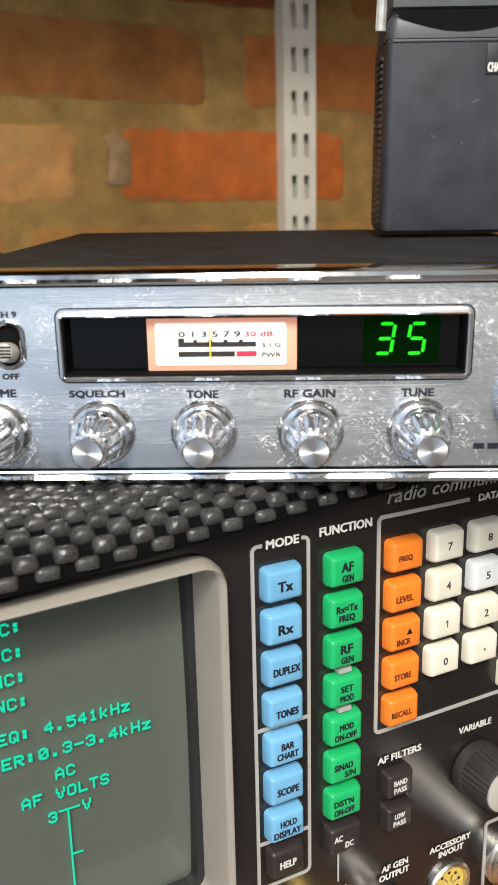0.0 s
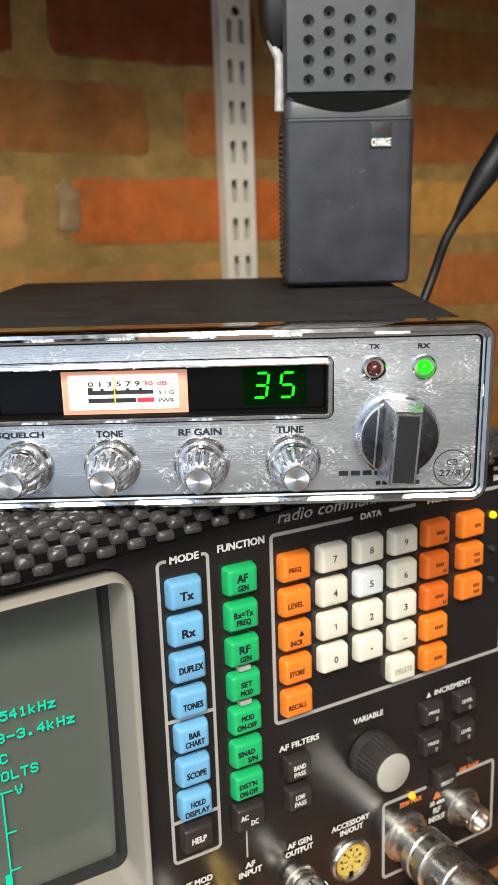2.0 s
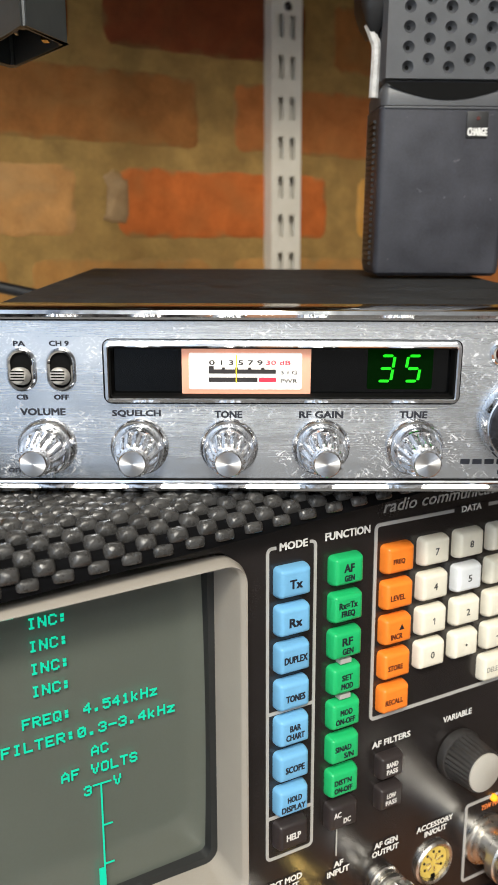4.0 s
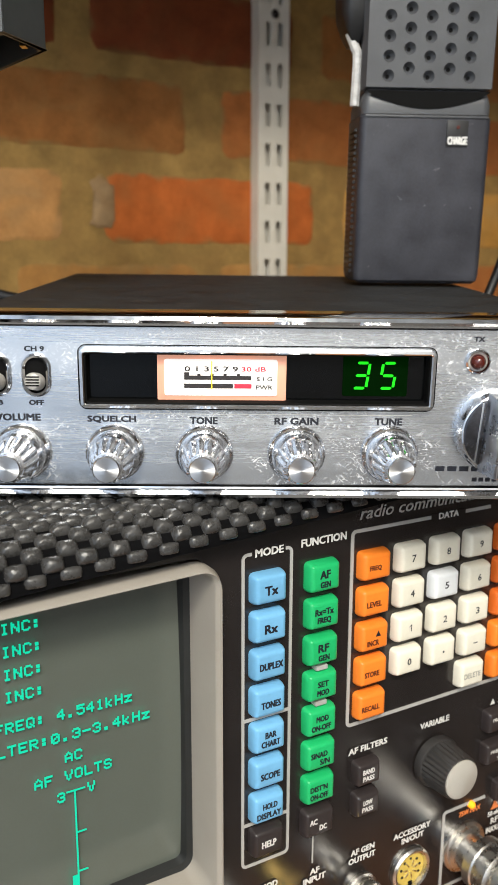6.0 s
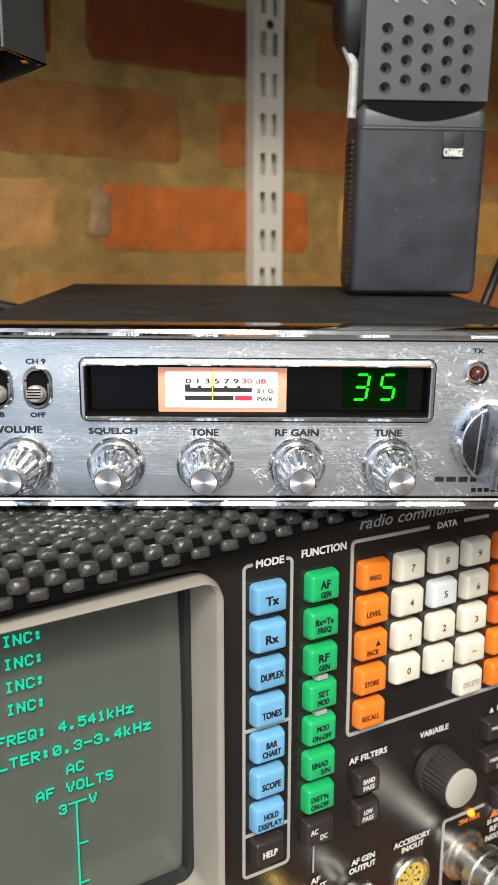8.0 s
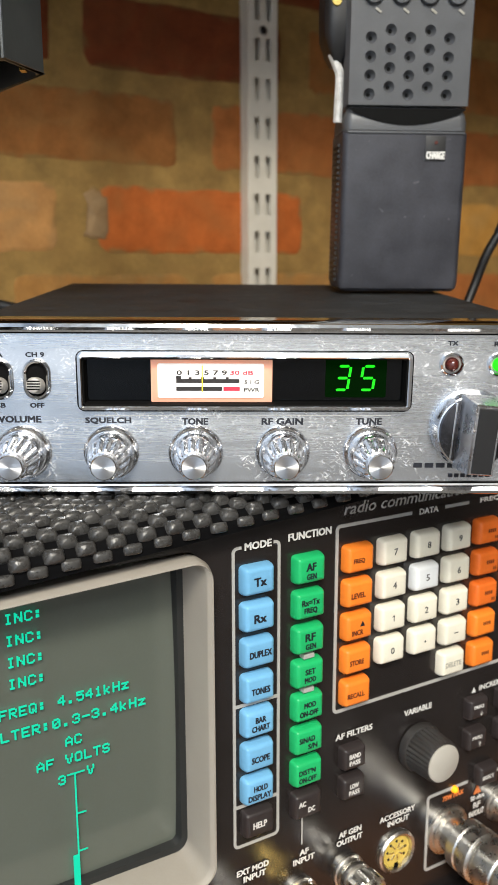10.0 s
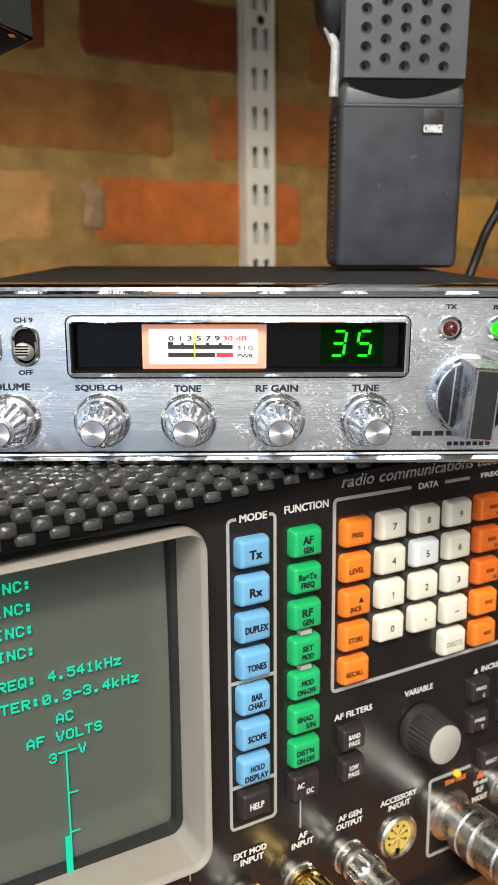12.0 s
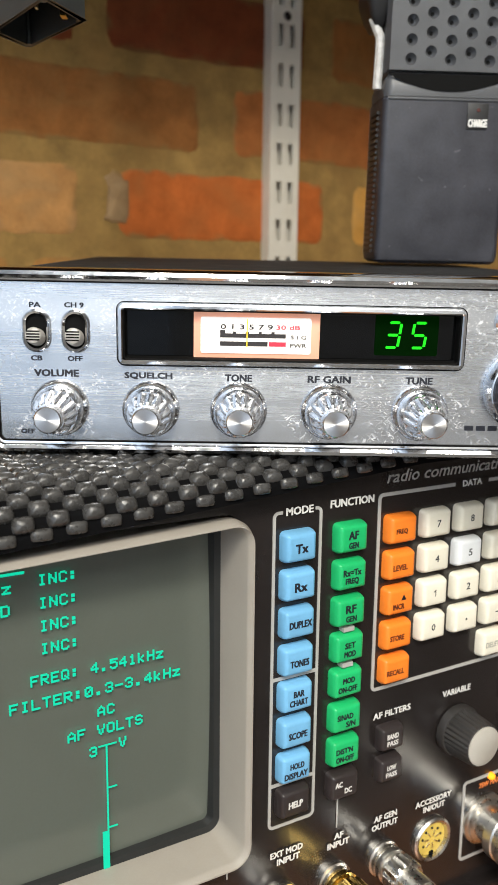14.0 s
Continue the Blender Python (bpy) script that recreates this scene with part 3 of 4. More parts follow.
def screen_line(words, x, z, step=0.00318, tall=0.0034):
    """A line of dot characters whose first cell begins at x, centred at height z."""
    bm = bmesh.new()
    px, pz = step / 6.3, tall / 7
    for n, c in enumerate(words):
        for row, bits in enumerate(DOTS[c].split()):
            col = 0
            while col < 5:
                if bits[col] == "1":
                    end = col
                    while end < 5 and bits[end] == "1":
                        end += 1
                    x0, x1 = x + n * step + (col - 0.02) * px, x + n * step + (end + 0.02) * px
                    z1 = z + tall / 2 - row * pz + 0.00003
                    brick_box(bm, x0, x1, 0.0116, 0.0120, z1 - pz * 1.12, z1)
                    col = end
                col += 1
    return part("lettering", bm, PHOSPHOR, screen, smooth=0)


for k in range(4):
    screen_line("INC:", -0.0766, -0.0133 - 0.00735 * k)
screen_line("FREQ: 4.541kHz", -0.0801, -0.0453)
screen_line("FILTER:0.3-3.4kHz", -0.0868, -0.0530, step=0.00337)
screen_line("AC", -0.0592, -0.0605)
screen_line("AF VOLTS", -0.0692, -0.0670, step=0.00325)
screen_line("3", -0.0622, -0.0741)
screen_line("V", -0.0522, -0.0733)
screen_line("125MHz", -0.1044, -0.0143, step=0.0034)
screen_line("uV  PD", -0.1050, -0.0212, step=0.0034)
screen_line("00kHz", -0.1078, -0.0288, step=0.0034)
screen_line("0kHz", -0.1072, -0.0360, step=0.0034)
screen_line("5V", -0.1048, -0.0506, step=0.0034)
screen_line("dB", -0.1048, -0.0577, step=0.0034)
for x0, x1, z0, z1 in ((-0.150, -0.0806, -0.0105, -0.0097), (-0.0592, -0.0530, -0.0731, -0.0727), (-0.0567, -0.0562, -0.118, -0.0727), (-0.0562, -0.0531, -0.0885, -0.0881),
                       (-0.0562, -0.0531, -0.1030, -0.1026), (-0.0584, -0.0567, -0.1185, -0.1040)):
    part("graph_line", box(x0, x1, 0.0116, 0.0120, z0, z1), PHOSPHOR, screen, smooth=0)

# keys
KW, KH, KP = 0.0128, 0.0108, 0.01345
TOP = 0.0044
KEY_STEPS = [(0, 0), (0.0001, 0.0018), (0.0006, 0.0034), (0.0010, 0.0040), (0.0015, 0.0043), (0.0021, TOP)]
key_mesh = {m.name: mesh_of("key", slab(KW, KH, 0.0016, KEY_STEPS, 3), m) for m in (BLUE, GREEN, ORANGE, DEEP_ORANGE, CREAM, WHITE_KEY, DARK_KEY)}
small_mesh = mesh_of("key", slab(0.0112, 0.0098, 0.0014, KEY_STEPS, 3), DARK_KEY)


def key(mat, x, z, lines=(), ink=INK, small=False):
    ob = piece("key", small_mesh if small else key_mesh[mat.name], test_set, (x + 0.0013, 0, z), mat.name.replace("_", " "))
    for words, dx, dz, w, h in lines:
        lettering(words, w, h, RUST_INK if mat in (ORANGE, DEEP_ORANGE) else GREY_BLACK_INK if mat in (CREAM, WHITE_KEY) and ink is INK else ink, ob, (dx - (0.0022 if "orange" in mat.name else 0.0014 if mat is BLUE else 0.0017), -TOP - 0.00008, dz), 0.008 if mat in (CREAM, WHITE_KEY) else 0.017)
    return ob


def row(k):
    return -0.0112 - KP * k


B, GR, O = 0.0058, 0.0272, 0.0493
key(BLUE, B, row(0), [("Tx", 0.0012, -0.0002, 0.0047, 0.0030)])
key(BLUE, B, row(1), [("Rx", 0.0012, -0.0002, 0.0047, 0.0030)])
key(BLUE, B, row(2), [("DUPLEX", 0.0014, 0, 0.0088, 0.0024)])
key(BLUE, B, row(3), [("TONES", 0.0014, -0.0006, 0.0074, 0.0024)])
key(BLUE, B, row(4), [("BAR", 0.0014, 0.0016, 0.0042, 0.0022), ("CHART", 0.0014, -0.0016, 0.0072, 0.0022)])
key(BLUE, B, row(5), [("SCOPE", 0.0014, -0.0004, 0.0074, 0.0024)])
key(BLUE, B, row(6), [("HOLD", 0.0014, 0.0014, 0.0056, 0.0022), ("DISPLAY", 0.0010, -0.0020, 0.0094, 0.0022)])
key(DARK_KEY, B, row(7), [("HELP", 0.0014, 0, 0.0056, 0.0024)], WHITE_INK)
key(GREEN, GR, row(0), [("AF", 0.0012, 0.0013, 0.0040, 0.0028), ("GEN", 0.0014, -0.0023, 0.0040, 0.0021)])
key(GREEN, GR, row(1), [("Rx=Tx", 0.0012, 0.0014, 0.0074, 0.0022), ("FREQ", 0.0012, -0.0018, 0.0054, 0.0024)])
key(GREEN, GR, row(2), [("RF", 0.0012, 0.0014, 0.0042, 0.0028), ("GEN", 0.0014, -0.0022, 0.0044, 0.0021)])
key(GREEN, GR, row(3), [("SET", 0.0014, 0.0013, 0.0044, 0.0021), ("MOD", 0.0014, -0.0019, 0.0048, 0.0021)])
key(GREEN, GR, row(4), [("MOD", 0.0014, 0.0015, 0.0050, 0.0021), ("ON-OFF", 0.0010, -0.0018, 0.0080, 0.0021)])
key(GREEN, GR, row(5), [("SINAD", 0.0004, 0.0010, 0.0068, 0.0021), ("S/N", 0.0028, -0.0020, 0.0040, 0.0021)])
key(GREEN, GR, row(6), [("DIST'N", 0.0006, 0.0012, 0.0072, 0.0021), ("ON-OFF", 0.0008, -0.0020, 0.0076, 0.0021)])
key(DARK_KEY, GR, row(7), [("AC", -0.0014, 0.0014, 0.0030, 0.0021), ("DC", 0.0028, -0.0016, 0.0030, 0.0021)], WHITE_INK)
for k, words in enumerate(("FREQ", "LEVEL", "INCR", "STORE", "RECALL")):
    ob = key(ORANGE, O, row(k), [(words, 0.0010, -0.0004 if k != 2 else -0.0018, 0.0014 * len(words) - 0.0006, 0.0020)])
    if k == 2:
        tri = bmesh.new()
        for pts in (((-0.0012, 0, 0.0004), (0.0012, 0, 0.0004), (0, 0, 0.0026)),):
            tri.faces.new([tri.verts.new(p) for p in pts])
        part("lettering", tri, INK, ob, place=(0.0010, -TOP - 0.00008, 0), smooth=0)
for words, c, k in (("7", 0, 0), ("8", 1, 0), ("9", 2, 0), ("4", 0, 1), ("5", 1, 1), ("6", 2, 1), ("1", 0, 2), ("2", 1, 2), ("3", 2, 2), ("0", 0, 3), (".", 1, 3), ("-", 2, 3)):
    size = {".": (0.0009, 0.0009), "-": (0.0022, 0.0004)}.get(words, (0.0010 if words == "1" else 0.0017, 0.0026))
    ob = key(WHITE_KEY if words == "5" else CREAM, (0.0657, 0.0823, 0.0988)[c], row(k), [(words, 0.0014, 0.0002, *size)] if words != "1" else ())
    if words == "1":
        one = bmesh.new()
        one.faces.new([one.verts.new((x, 0, z)) for x, z in ((0.0003, -0.0013), (0.0003, 0.0013), (0.0, 0.0013), (-0.0008, 0.0007), (-0.0008, 0.0003), (-0.0001, 0.0007), (-0.0001, -0.0013))])
        part("lettering", one, GREY_BLACK_INK, ob, place=(-0.0002, -TOP - 0.00008, 0.0002), smooth=0)
key(CREAM, 0.0984, row(4), [("DELETE", 0.0012, 0, 0.0084, 0.0021)], FADED)
for k in range(5):
    ob = key(DEEP_ORANGE if k < 3 else ORANGE, 0.1152, row(k))
    bars([(-0.0012 + 0.0011 * q, 0.0006, 0.0008, 0.0015) for q in range(4)] + ([(0.0026 + 0.0010 * q, -0.0024, 0.0007, 0.0013) for q in range(2)] if k < 3 else []), RUST_INK, ob, (0.0001, -TOP - 0.00008, 0))
for k in range(3):
    ob = key(ORANGE, 0.1338, row(k))
    bars([(0.0002 + 0.0011 * q, 0.0010 if k else 0, 0.0008, 0.0015) for q in range(3)] + ([(0.0004 + 0.0011 * q, -0.0018, 0.0008, 0.0015) for q in range(3)] if k else []), RUST_INK, ob, (0.0002, -TOP - 0.00008, 0))
for words, z in (("BAND", -0.0926), ("LOW", -0.1055)):
    key(DARK_KEY, 0.0489, z, [(words, 0.0012, 0.0014, 0.0052 if words == "BAND" else 0.0040, 0.0019), ("PASS", 0.0012, -0.0014, 0.0050, 0.0019)], WHITE_INK, True)
for x in (0.1148, 0.1330):
    for k in range(2):
        ob = key(DARK_KEY, x, -0.0903 - 0.0144 * k, [("FREQ" if x < 0.12 else "LEVEL", 0.0010, 0.0014, 0.0056, 0.0016)], WHITE_INK, True)
        tri = bmesh.new()
        s = 1 - 2 * k
        tri.faces.new([tri.verts.new(p) for p in ((-0.0009, 0, -0.0004 * s), (0.0009, 0, -0.0004 * s), (0, 0, 0.0010 * s))])
        brick_box(tri, -0.0003, 0.0003, 0, 0.00005, -0.0012, 0.0008)
        part("lettering", tri, WHITE_INK, ob, place=(0.0010, -TOP - 0.00008, -0.0018), smooth=0)
key(DARK_KEY, 0.1232, -0.1247, [("SELECT", 0.0006, 0, 0.0066, 0.0017)], WHITE_INK, True)
for z in (row(2.5), row(3.5)):
    part("link_mark", box(GR - 0.0010, GR + 0.0036, -0.0030, 0, z - 0.0008, z + 0.0008), GREY_INK, test_set, smooth=0)


# printed outlines and words on the panel
def ruled(x0, x1, z0, z1, gaps=(), r=0.0022, t=0.0013, mat=GREY_INK):
    """A printed frame with breaks in its upper line."""
    bm = frame_ring(x1 - x0, z1 - z0, r, [(0, 0), (0, 0.0003), (t, 0.0003), (t, 0)], 5, (x0 + x1) / 2, (z0 + z1) / 2)
    ob = part("printed_frame", bm, mat, test_set, smooth=0)
    for a, b, z in gaps:
        part("frame_break", box(a, b, -0.00036, -0.0001, z - 0.0014, z + 0.0010), PANEL, test_set, smooth=0)
    return ob


ruled(-0.0020, 0.0176, -0.1158, 0.0010, [(0.0018, 0.0146, 0.0006)], t=0.0011)
for z in (-0.0586, -0.0988):
    part("printed_rule", box(-0.0009, 0.0165, -0.0003, 0, z - 0.0006, z + 0.0006), GREY_INK, test_set, smooth=0)
ruled(0.0415, 0.1560, -0.0735, 0.0022, [(0.0776, 0.0945, 0.0018), (0.1075, 0.1440, 0.0018)])
ruled(0.0920, 0.1550, -0.1630, -0.1262, [(0.1155, 0.1310, -0.1268)])
for words, x, z, w, h in (("MODE", 0.0083, 0.0006, 0.0106, 0.0026), ("FUNCTION", 0.0300, 0.0010, 0.0184, 0.0027), ("DATA", 0.0860, 0.0016, 0.0096, 0.0023), ("FREQ/LEVEL", 0.1260, 0.0016, 0.0250, 0.0022),
                          ("AF FILTERS", 0.0520, -0.0838, 0.0178, 0.0024), ("VARIABLE", 0.0846, -0.0832, 0.0146, 0.0024), ("INCREMENT", 0.1290, -0.0828, 0.0200, 0.0023),
                          ("ACCESSORY", 0.0757, -0.1283, 0.0186, 0.0024), ("IN/OUT", 0.0762, -0.1316, 0.0112, 0.0024), ("AF GEN", 0.0512, -0.1275, 0.0110, 0.0024), ("OUTPUT", 0.0510, -0.1310, 0.0126, 0.0024),
                          ("AF", 0.0290, -0.1280, 0.0040, 0.0024), ("INPUT", 0.0290, -0.1314, 0.0098, 0.0024), ("EXT MOD", 0.0060, -0.1262, 0.0136, 0.0024), ("INPUT", 0.0068, -0.1296, 0.0096, 0.0024),
                          ("RF", 0.1216, -0.1400, 0.0040, 0.0026), ("IN/OUT", 0.1216, -0.1440, 0.0090, 0.0026), ("50 ohm", 0.1216, -0.1362, 0.0080, 0.0022)):
    lettering(words, w, h, WHITE_INK, test_set, (x, -0.0005, z), 0.017)
lettering("radio communications test set", 0.0880, 0.0044, GREY_INK, test_set, (0.0890, -0.0003, 0.0078), 0.006, 0.25)
lettering("75W MAX", 0.0118, 0.0022, ORANGE_INK, test_set, (0.1070, -0.0003, -0.1306), 0.02)
lettering("1W MAX", 0.0110, 0.0022, ORANGE_INK, test_set, (0.1400, -0.0003, -0.1252), 0.02)
for x, z, s, mat in ((0.1160, -0.0830, 0.0013, WHITE_INK), (0.1216, -0.1322, 0.0024, ORANGE_INK)):
    tri = bmesh.new()
    tri.faces.new([tri.verts.new(p) for p in ((-s, 0, -s), (s, 0, -s), (0, 0, s))])
    part("warning_mark" if s > 0.002 else "lettering", tri, mat, test_set, place=(x, -0.0003, z), smooth=0)
bars([(0, 0, 0.0007, 0.0120)], GREY_INK, test_set, (0.0280, -0.0003, -0.1185), "printed_rule")
bars([(-0.008, 0, 0.022, 0.0006), (0.0027, -0.0022, 0.0006, 0.0050)], GREY_INK, test_set, (-0.0210, -0.0003, -0.1240), "printed_rule")
bars([(0, 0.0022, 0.009, 0.0024), (0, -0.0022, 0.009, 0.0024)], WHITE_INK, test_set, (0.1530, -0.0003, 0.0080))
LAMP = [(0.0016, 0), (0.0016, 0.0010), (0.0012, 0.0018), (0.0004, 0.0022)]
for x, z, mat in ((0.1074, -0.1276, AMBER), (0.1486, -0.0100, YELLOW), (0.1486, -0.0248, DEAD_LAMP), (0.1486, -0.0386, DEAD_LAMP), (0.1400, -0.1222, DEAD_LAMP)):
    part("indicator_lamp", turned(LAMP, 12), mat, test_set, place=(x, 0, z))

# variable knob
knob = part("variable_knob", turned([(0.0102, 0.0006), (0.0104, 0.0030), (0.0100, 0.0040), (0.0097, 0.0042), (0.0089, 0.0150), (0.0083, 0.0157)], 120, (30, 0.0006, 3, 4)), KNOB_GREY, test_set, "dark fluted knob with pale cap", (0.0852, 0, -0.0995))
part("cap", turned([(0.0079, 0.0155), (0.0079, 0.0162), (0.0073, 0.0166)], 40), KNOB_CAP, knob)

# sockets
din = part("accessory_socket", frame_ring(0.0194, 0.0194, 0.0097, [(0, 0), (0.0002, 0.0014), (0.0010, 0.0022), (0.0020, 0.0018), (0.0026, -0.001), (0, -0.001)], 10), NICKEL, test_set, "round nickel socket with yellow insert", (0.0756, 0, -0.1458))
part("insert", turned([(0.0073, -0.0005), (0.0073, 0.0003), (0.0069, 0.0006)], 32), YELLOW_PLASTIC, din)
for k in range(7):
    a = math.radians(90 + (k - 3) * 40)
    part("contact", turned([(0.0006, 0.0005), (0.0006, 0.0008)], 10), GASKET if k else HOLE, din, place=(0.0048 * math.cos(a), 0, 0.0048 * math.sin(a)))
part("keyway", box(-0.0009, 0.0009, -0.0012, 0, -0.0072, -0.0054), HOLE, din, smooth=0)
for k in range(7):
    a = math.radians(20 + k * 51)
    part("rib", box(-0.0002, 0.0002, -0.0012, 0, 0.0016, 0.0040), NICKEL, din, place=pose(0, 0, 0, 0, math.degrees(a), 0), smooth=0)


def bnc(x, z, mat, cap_mat, plugged):
    g = 1.0 if plugged else 1.22
    sock = part("coaxial_socket", turned([(g * r, h) for r, h in ((0.0074, 0), (0.0074, 0.0012), (0.0066, 0.0016), (0.0066, 0.0030), (0.0056, 0.0034), (0.0048, 0.0036), (0.0048, 0.0115), (0.0044, 0.0120), (0.0034, 0.0120), (0.0034, 0.0090))], 28), NICKEL, test_set, "worn nickel coaxial socket", (x, 0, z))
    for s in (-1, 1):
        part("lug", turned([(0.0010, 0.0044), (0.0010, 0.0062)], 10), NICKEL, sock, place=pose(0.0, -0.0092, 0, 0, 0, 90 * s))
    if plugged:
        part("plug", turned([(0.0066, 0.0040), (0.0070, 0.0046), (0.0070, 0.0066), (0.0060, 0.0070), (0.0062, 0.0088), (0.0076, 0.0092), (0.0078, 0.0150), (0.0070, 0.0158), (0.0060, 0.0160), (0.0060, 0.0250)], 96, (16, 0.0006, 5, 6)), mat, sock)
        part("rear_nut", turned([(0.0056, 0.0250), (0.0060, 0.0254), (0.0060, 0.0310), (0.0050, 0.0318), (0.0030, 0.0330)], 6), cap_mat, sock)


bnc(0.0045, -0.1465, NICKEL, NICKEL, True)
bnc(0.0275, -0.1465, GOLD, GOLD, True)
bnc(0.0508, -0.1455, NICKEL, NICKEL, True)
bnc(0.1360, -0.1440, NICKEL, NICKEL, False)
rf = part("power_socket", turned([(0.0112, 0), (0.0112, 0.0016), (0.0098, 0.0020), (0.0098, 0.0034), (0.0088, 0.0038), (0.0080, 0.0042), (0.0080, 0.0120), (0.0070, 0.0122)], 40), NICKEL, test_set, "large nickel coaxial socket with adaptor", (0.1040, 0, -0.1458))
part("coupling_ring", turned([(0.0100, 0.0105), (0.0110, 0.0112), (0.0110, 0.0150), (0.0104, 0.0156), (0.0104, 0.0172), (0.0112, 0.0176), (0.0112, 0.0222), (0.0106, 0.0228), (0.0098, 0.0232), (0.0098, 0.0256)], 48), NICKEL, rf)
part("knurled_sleeve", knurled(0.0108, 0.0245, 0.0345, 11, 88, 0.0007), NICKEL, rf, smooth=180)
part("adaptor_nut", knurled(0.0114, 0.0360, 0.0600, 24, 92, 0.0007), NICKEL, rf, smooth=180)
part("adaptor_neck", turned([(0.0098, 0.0340), (0.0098, 0.0368)], 32), NICKEL, rf)

# ---- rubber mat, draped over the front edge ----
mat_bm = bmesh.new()


def mat_point(x, d):
    """A point of the mat, d metres from its hanging edge: a slack curve over the front edge, then flat."""
    drop, run = max(0.003, 0.0133 - 0.071 * (x + 0.09)), 0.016
    gone, last = 0.0, (0.0, -drop)
    for q in range(1, 17):
        t = math.pi / 2 * q / 16
        here = (run * (1 - math.cos(t)), -drop * (1 - math.sin(t)))
        step = math.hypot(here[0] - last[0], here[1] - last[1])
        if gone + step > d:
            f = (d - gone) / step
            return Vector((x, -0.0080 + last[0] + f * (here[0] - last[0]), 0.0186 + last[1] + f * (here[1] - last[1])))
        gone, last = gone + step, here
    return Vector((x, -0.0080 + run + d - gone, 0.0186))


cols, rows = 40, [0.0018 * q for q in range(18)] + [0.06, 0.12, 0.22]
sheet = {}
for i in range(cols + 1):
    x = -0.215 + 0.385 * i / cols
    for j, d in enumerate(rows):
        p = mat_point(x, d)
        for s in (0, 1):
            sheet[i, j, s] = mat_bm.verts.new(p - Vector((0, 0, 0.0022 * s)))
for i in range(cols):
    for j in range(len(rows) - 1):
        mat_bm.faces.new([sheet[a, b, 0] for a, b in ((i, j), (i + 1, j), (i + 1, j + 1), (i, j + 1))])
        mat_bm.faces.new([sheet[a, b, 1] for a, b in ((i, j), (i, j + 1), (i + 1, j + 1), (i + 1, j))])
    mat_bm.faces.new((sheet[i, 0, 0], sheet[i, 0, 1], sheet[i + 1, 0, 1], sheet[i + 1, 0, 0]))
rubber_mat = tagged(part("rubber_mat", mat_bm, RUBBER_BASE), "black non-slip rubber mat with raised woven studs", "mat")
# studs: low pillows in a chequer
verts, faces = [], []
SX_, SY_ = 0.0099, 0.0036
for r in range(62):
    for c in range(50):
        x = -0.2089 + c * SX_ + (SX_ / 2 if r % 2 else 0) + random.uniform(-0.0002, 0.0002)
        d = 0.0008 + r * SY_
        if x > 0.168:
            continue
        at = mat_point(x, d)
        ahead = mat_point(x, d + 0.001) - mat_point(x, d - 0.001 if d > 0.001 else 0)
        ahead.normalize()
        up = Vector((1, 0, 0)).cross(ahead).normalized()
        start = len(verts)
        tall = (0.0015 if r == 0 else 0.0027) * random.uniform(0.9, 1.1)
        for f, hh in ((1.0, -0.0002), (0.93, 0.45), (0.6, 0.84)):
            for q in range(12):
                t = 2 * math.pi * q / 12
                ca, sa = math.cos(t), math.sin(t)
                cx = math.copysign(abs(ca) ** 0.42, ca) * 0.0032 * f
                cy = math.copysign(abs(sa) ** 0.42, sa) * 0.0024 * (0.75 if r == 0 else 1.0) * f
                verts.append(at + Vector((cx, 0, 0)) + ahead * cy + up * (hh * tall if hh > 0 else hh))
        verts.append(at + up * tall)
        for ring_no in range(2):
            for q in range(12):
                a, b = start + ring_no * 12 + q, start + ring_no * 12 + (q + 1) % 12
                faces.append((a, b, b + 12, a + 12))
        for q in range(12):
            faces.append((start + 24 + q, start + 24 + (q + 1) % 12, start + 36))
stud_mesh = bpy.data.meshes.new("studs")
stud_mesh.from_pydata([v[:] for v in verts], [], faces)
for f in stud_mesh.polygons:
    f.use_smooth = True
stud_mesh.materials.append(RUBBER)
tagged(piece("studs", stud_mesh, rubber_mat), kind="stuff")

# ---- transceiver ----
CB = pose(-0.0458, 0.0212, 0.0, 2.8, 0.5, -28.1)
radio = thing("cb_transceiver", "chrome-fronted citizens band transceiver with scuffed aluminium face", "transceiver", CB)
U0, U1, V0, V1 = -0.0422, 0.1570, 0.0208, 0.0782
UC, VC, UW, VH = (U0 + U1) / 2, (V0 + V1) / 2, U1 - U0, V1 - V0
part("case", slab(0.1905, 0.0560, 0.0025, [(0.0006, -0.2000), (0, -0.1990), (0, -0.012)], 4, UC, VC), BLACK_LID, radio, "matt black steel cover with dust")
part("bezel", frame_ring(UW, VH, 0.0055, [(0.0006, -0.0150), (0, -0.0140), (0, -0.0010), (0.0007, 0.0004), (0.0018, 0.0008), (0.0027, 0.0002), (0.0030, -0.0012), (0.0036, -0.0014), (0.0042, -0.0032), (0.0042, -0.0150)], 8, UC, VC), CHROME, radio, "worn chrome surround")
part("face_plate", pierced((UC, VC, UW - 0.0072, VH - 0.0072, 0.0026), (0.0531, 0.0588, 0.1056, 0.0166, 0.001), -0.006, -0.0022), FACE, radio, "scuffed brushed aluminium face", smooth=0)
# thin black frames laid on top stand in for the dark of grooves
part("groove", frame_ring(UW - 0.0066, VH - 0.0066, 0.0026, [(0, -0.0034), (0, -0.0017), (0.0008, -0.0017), (0.0008, -0.0034)], 6, UC, VC), HOLE, radio, smooth=0)
part("groove", frame_ring(0.1090, 0.0200, 0.0026, [(0, -0.0024), (0, -0.00205), (0.0003, -0.00205), (0.0003, -0.0024)], 5, 0.0531, 0.0588), HOLE, radio, smooth=0)
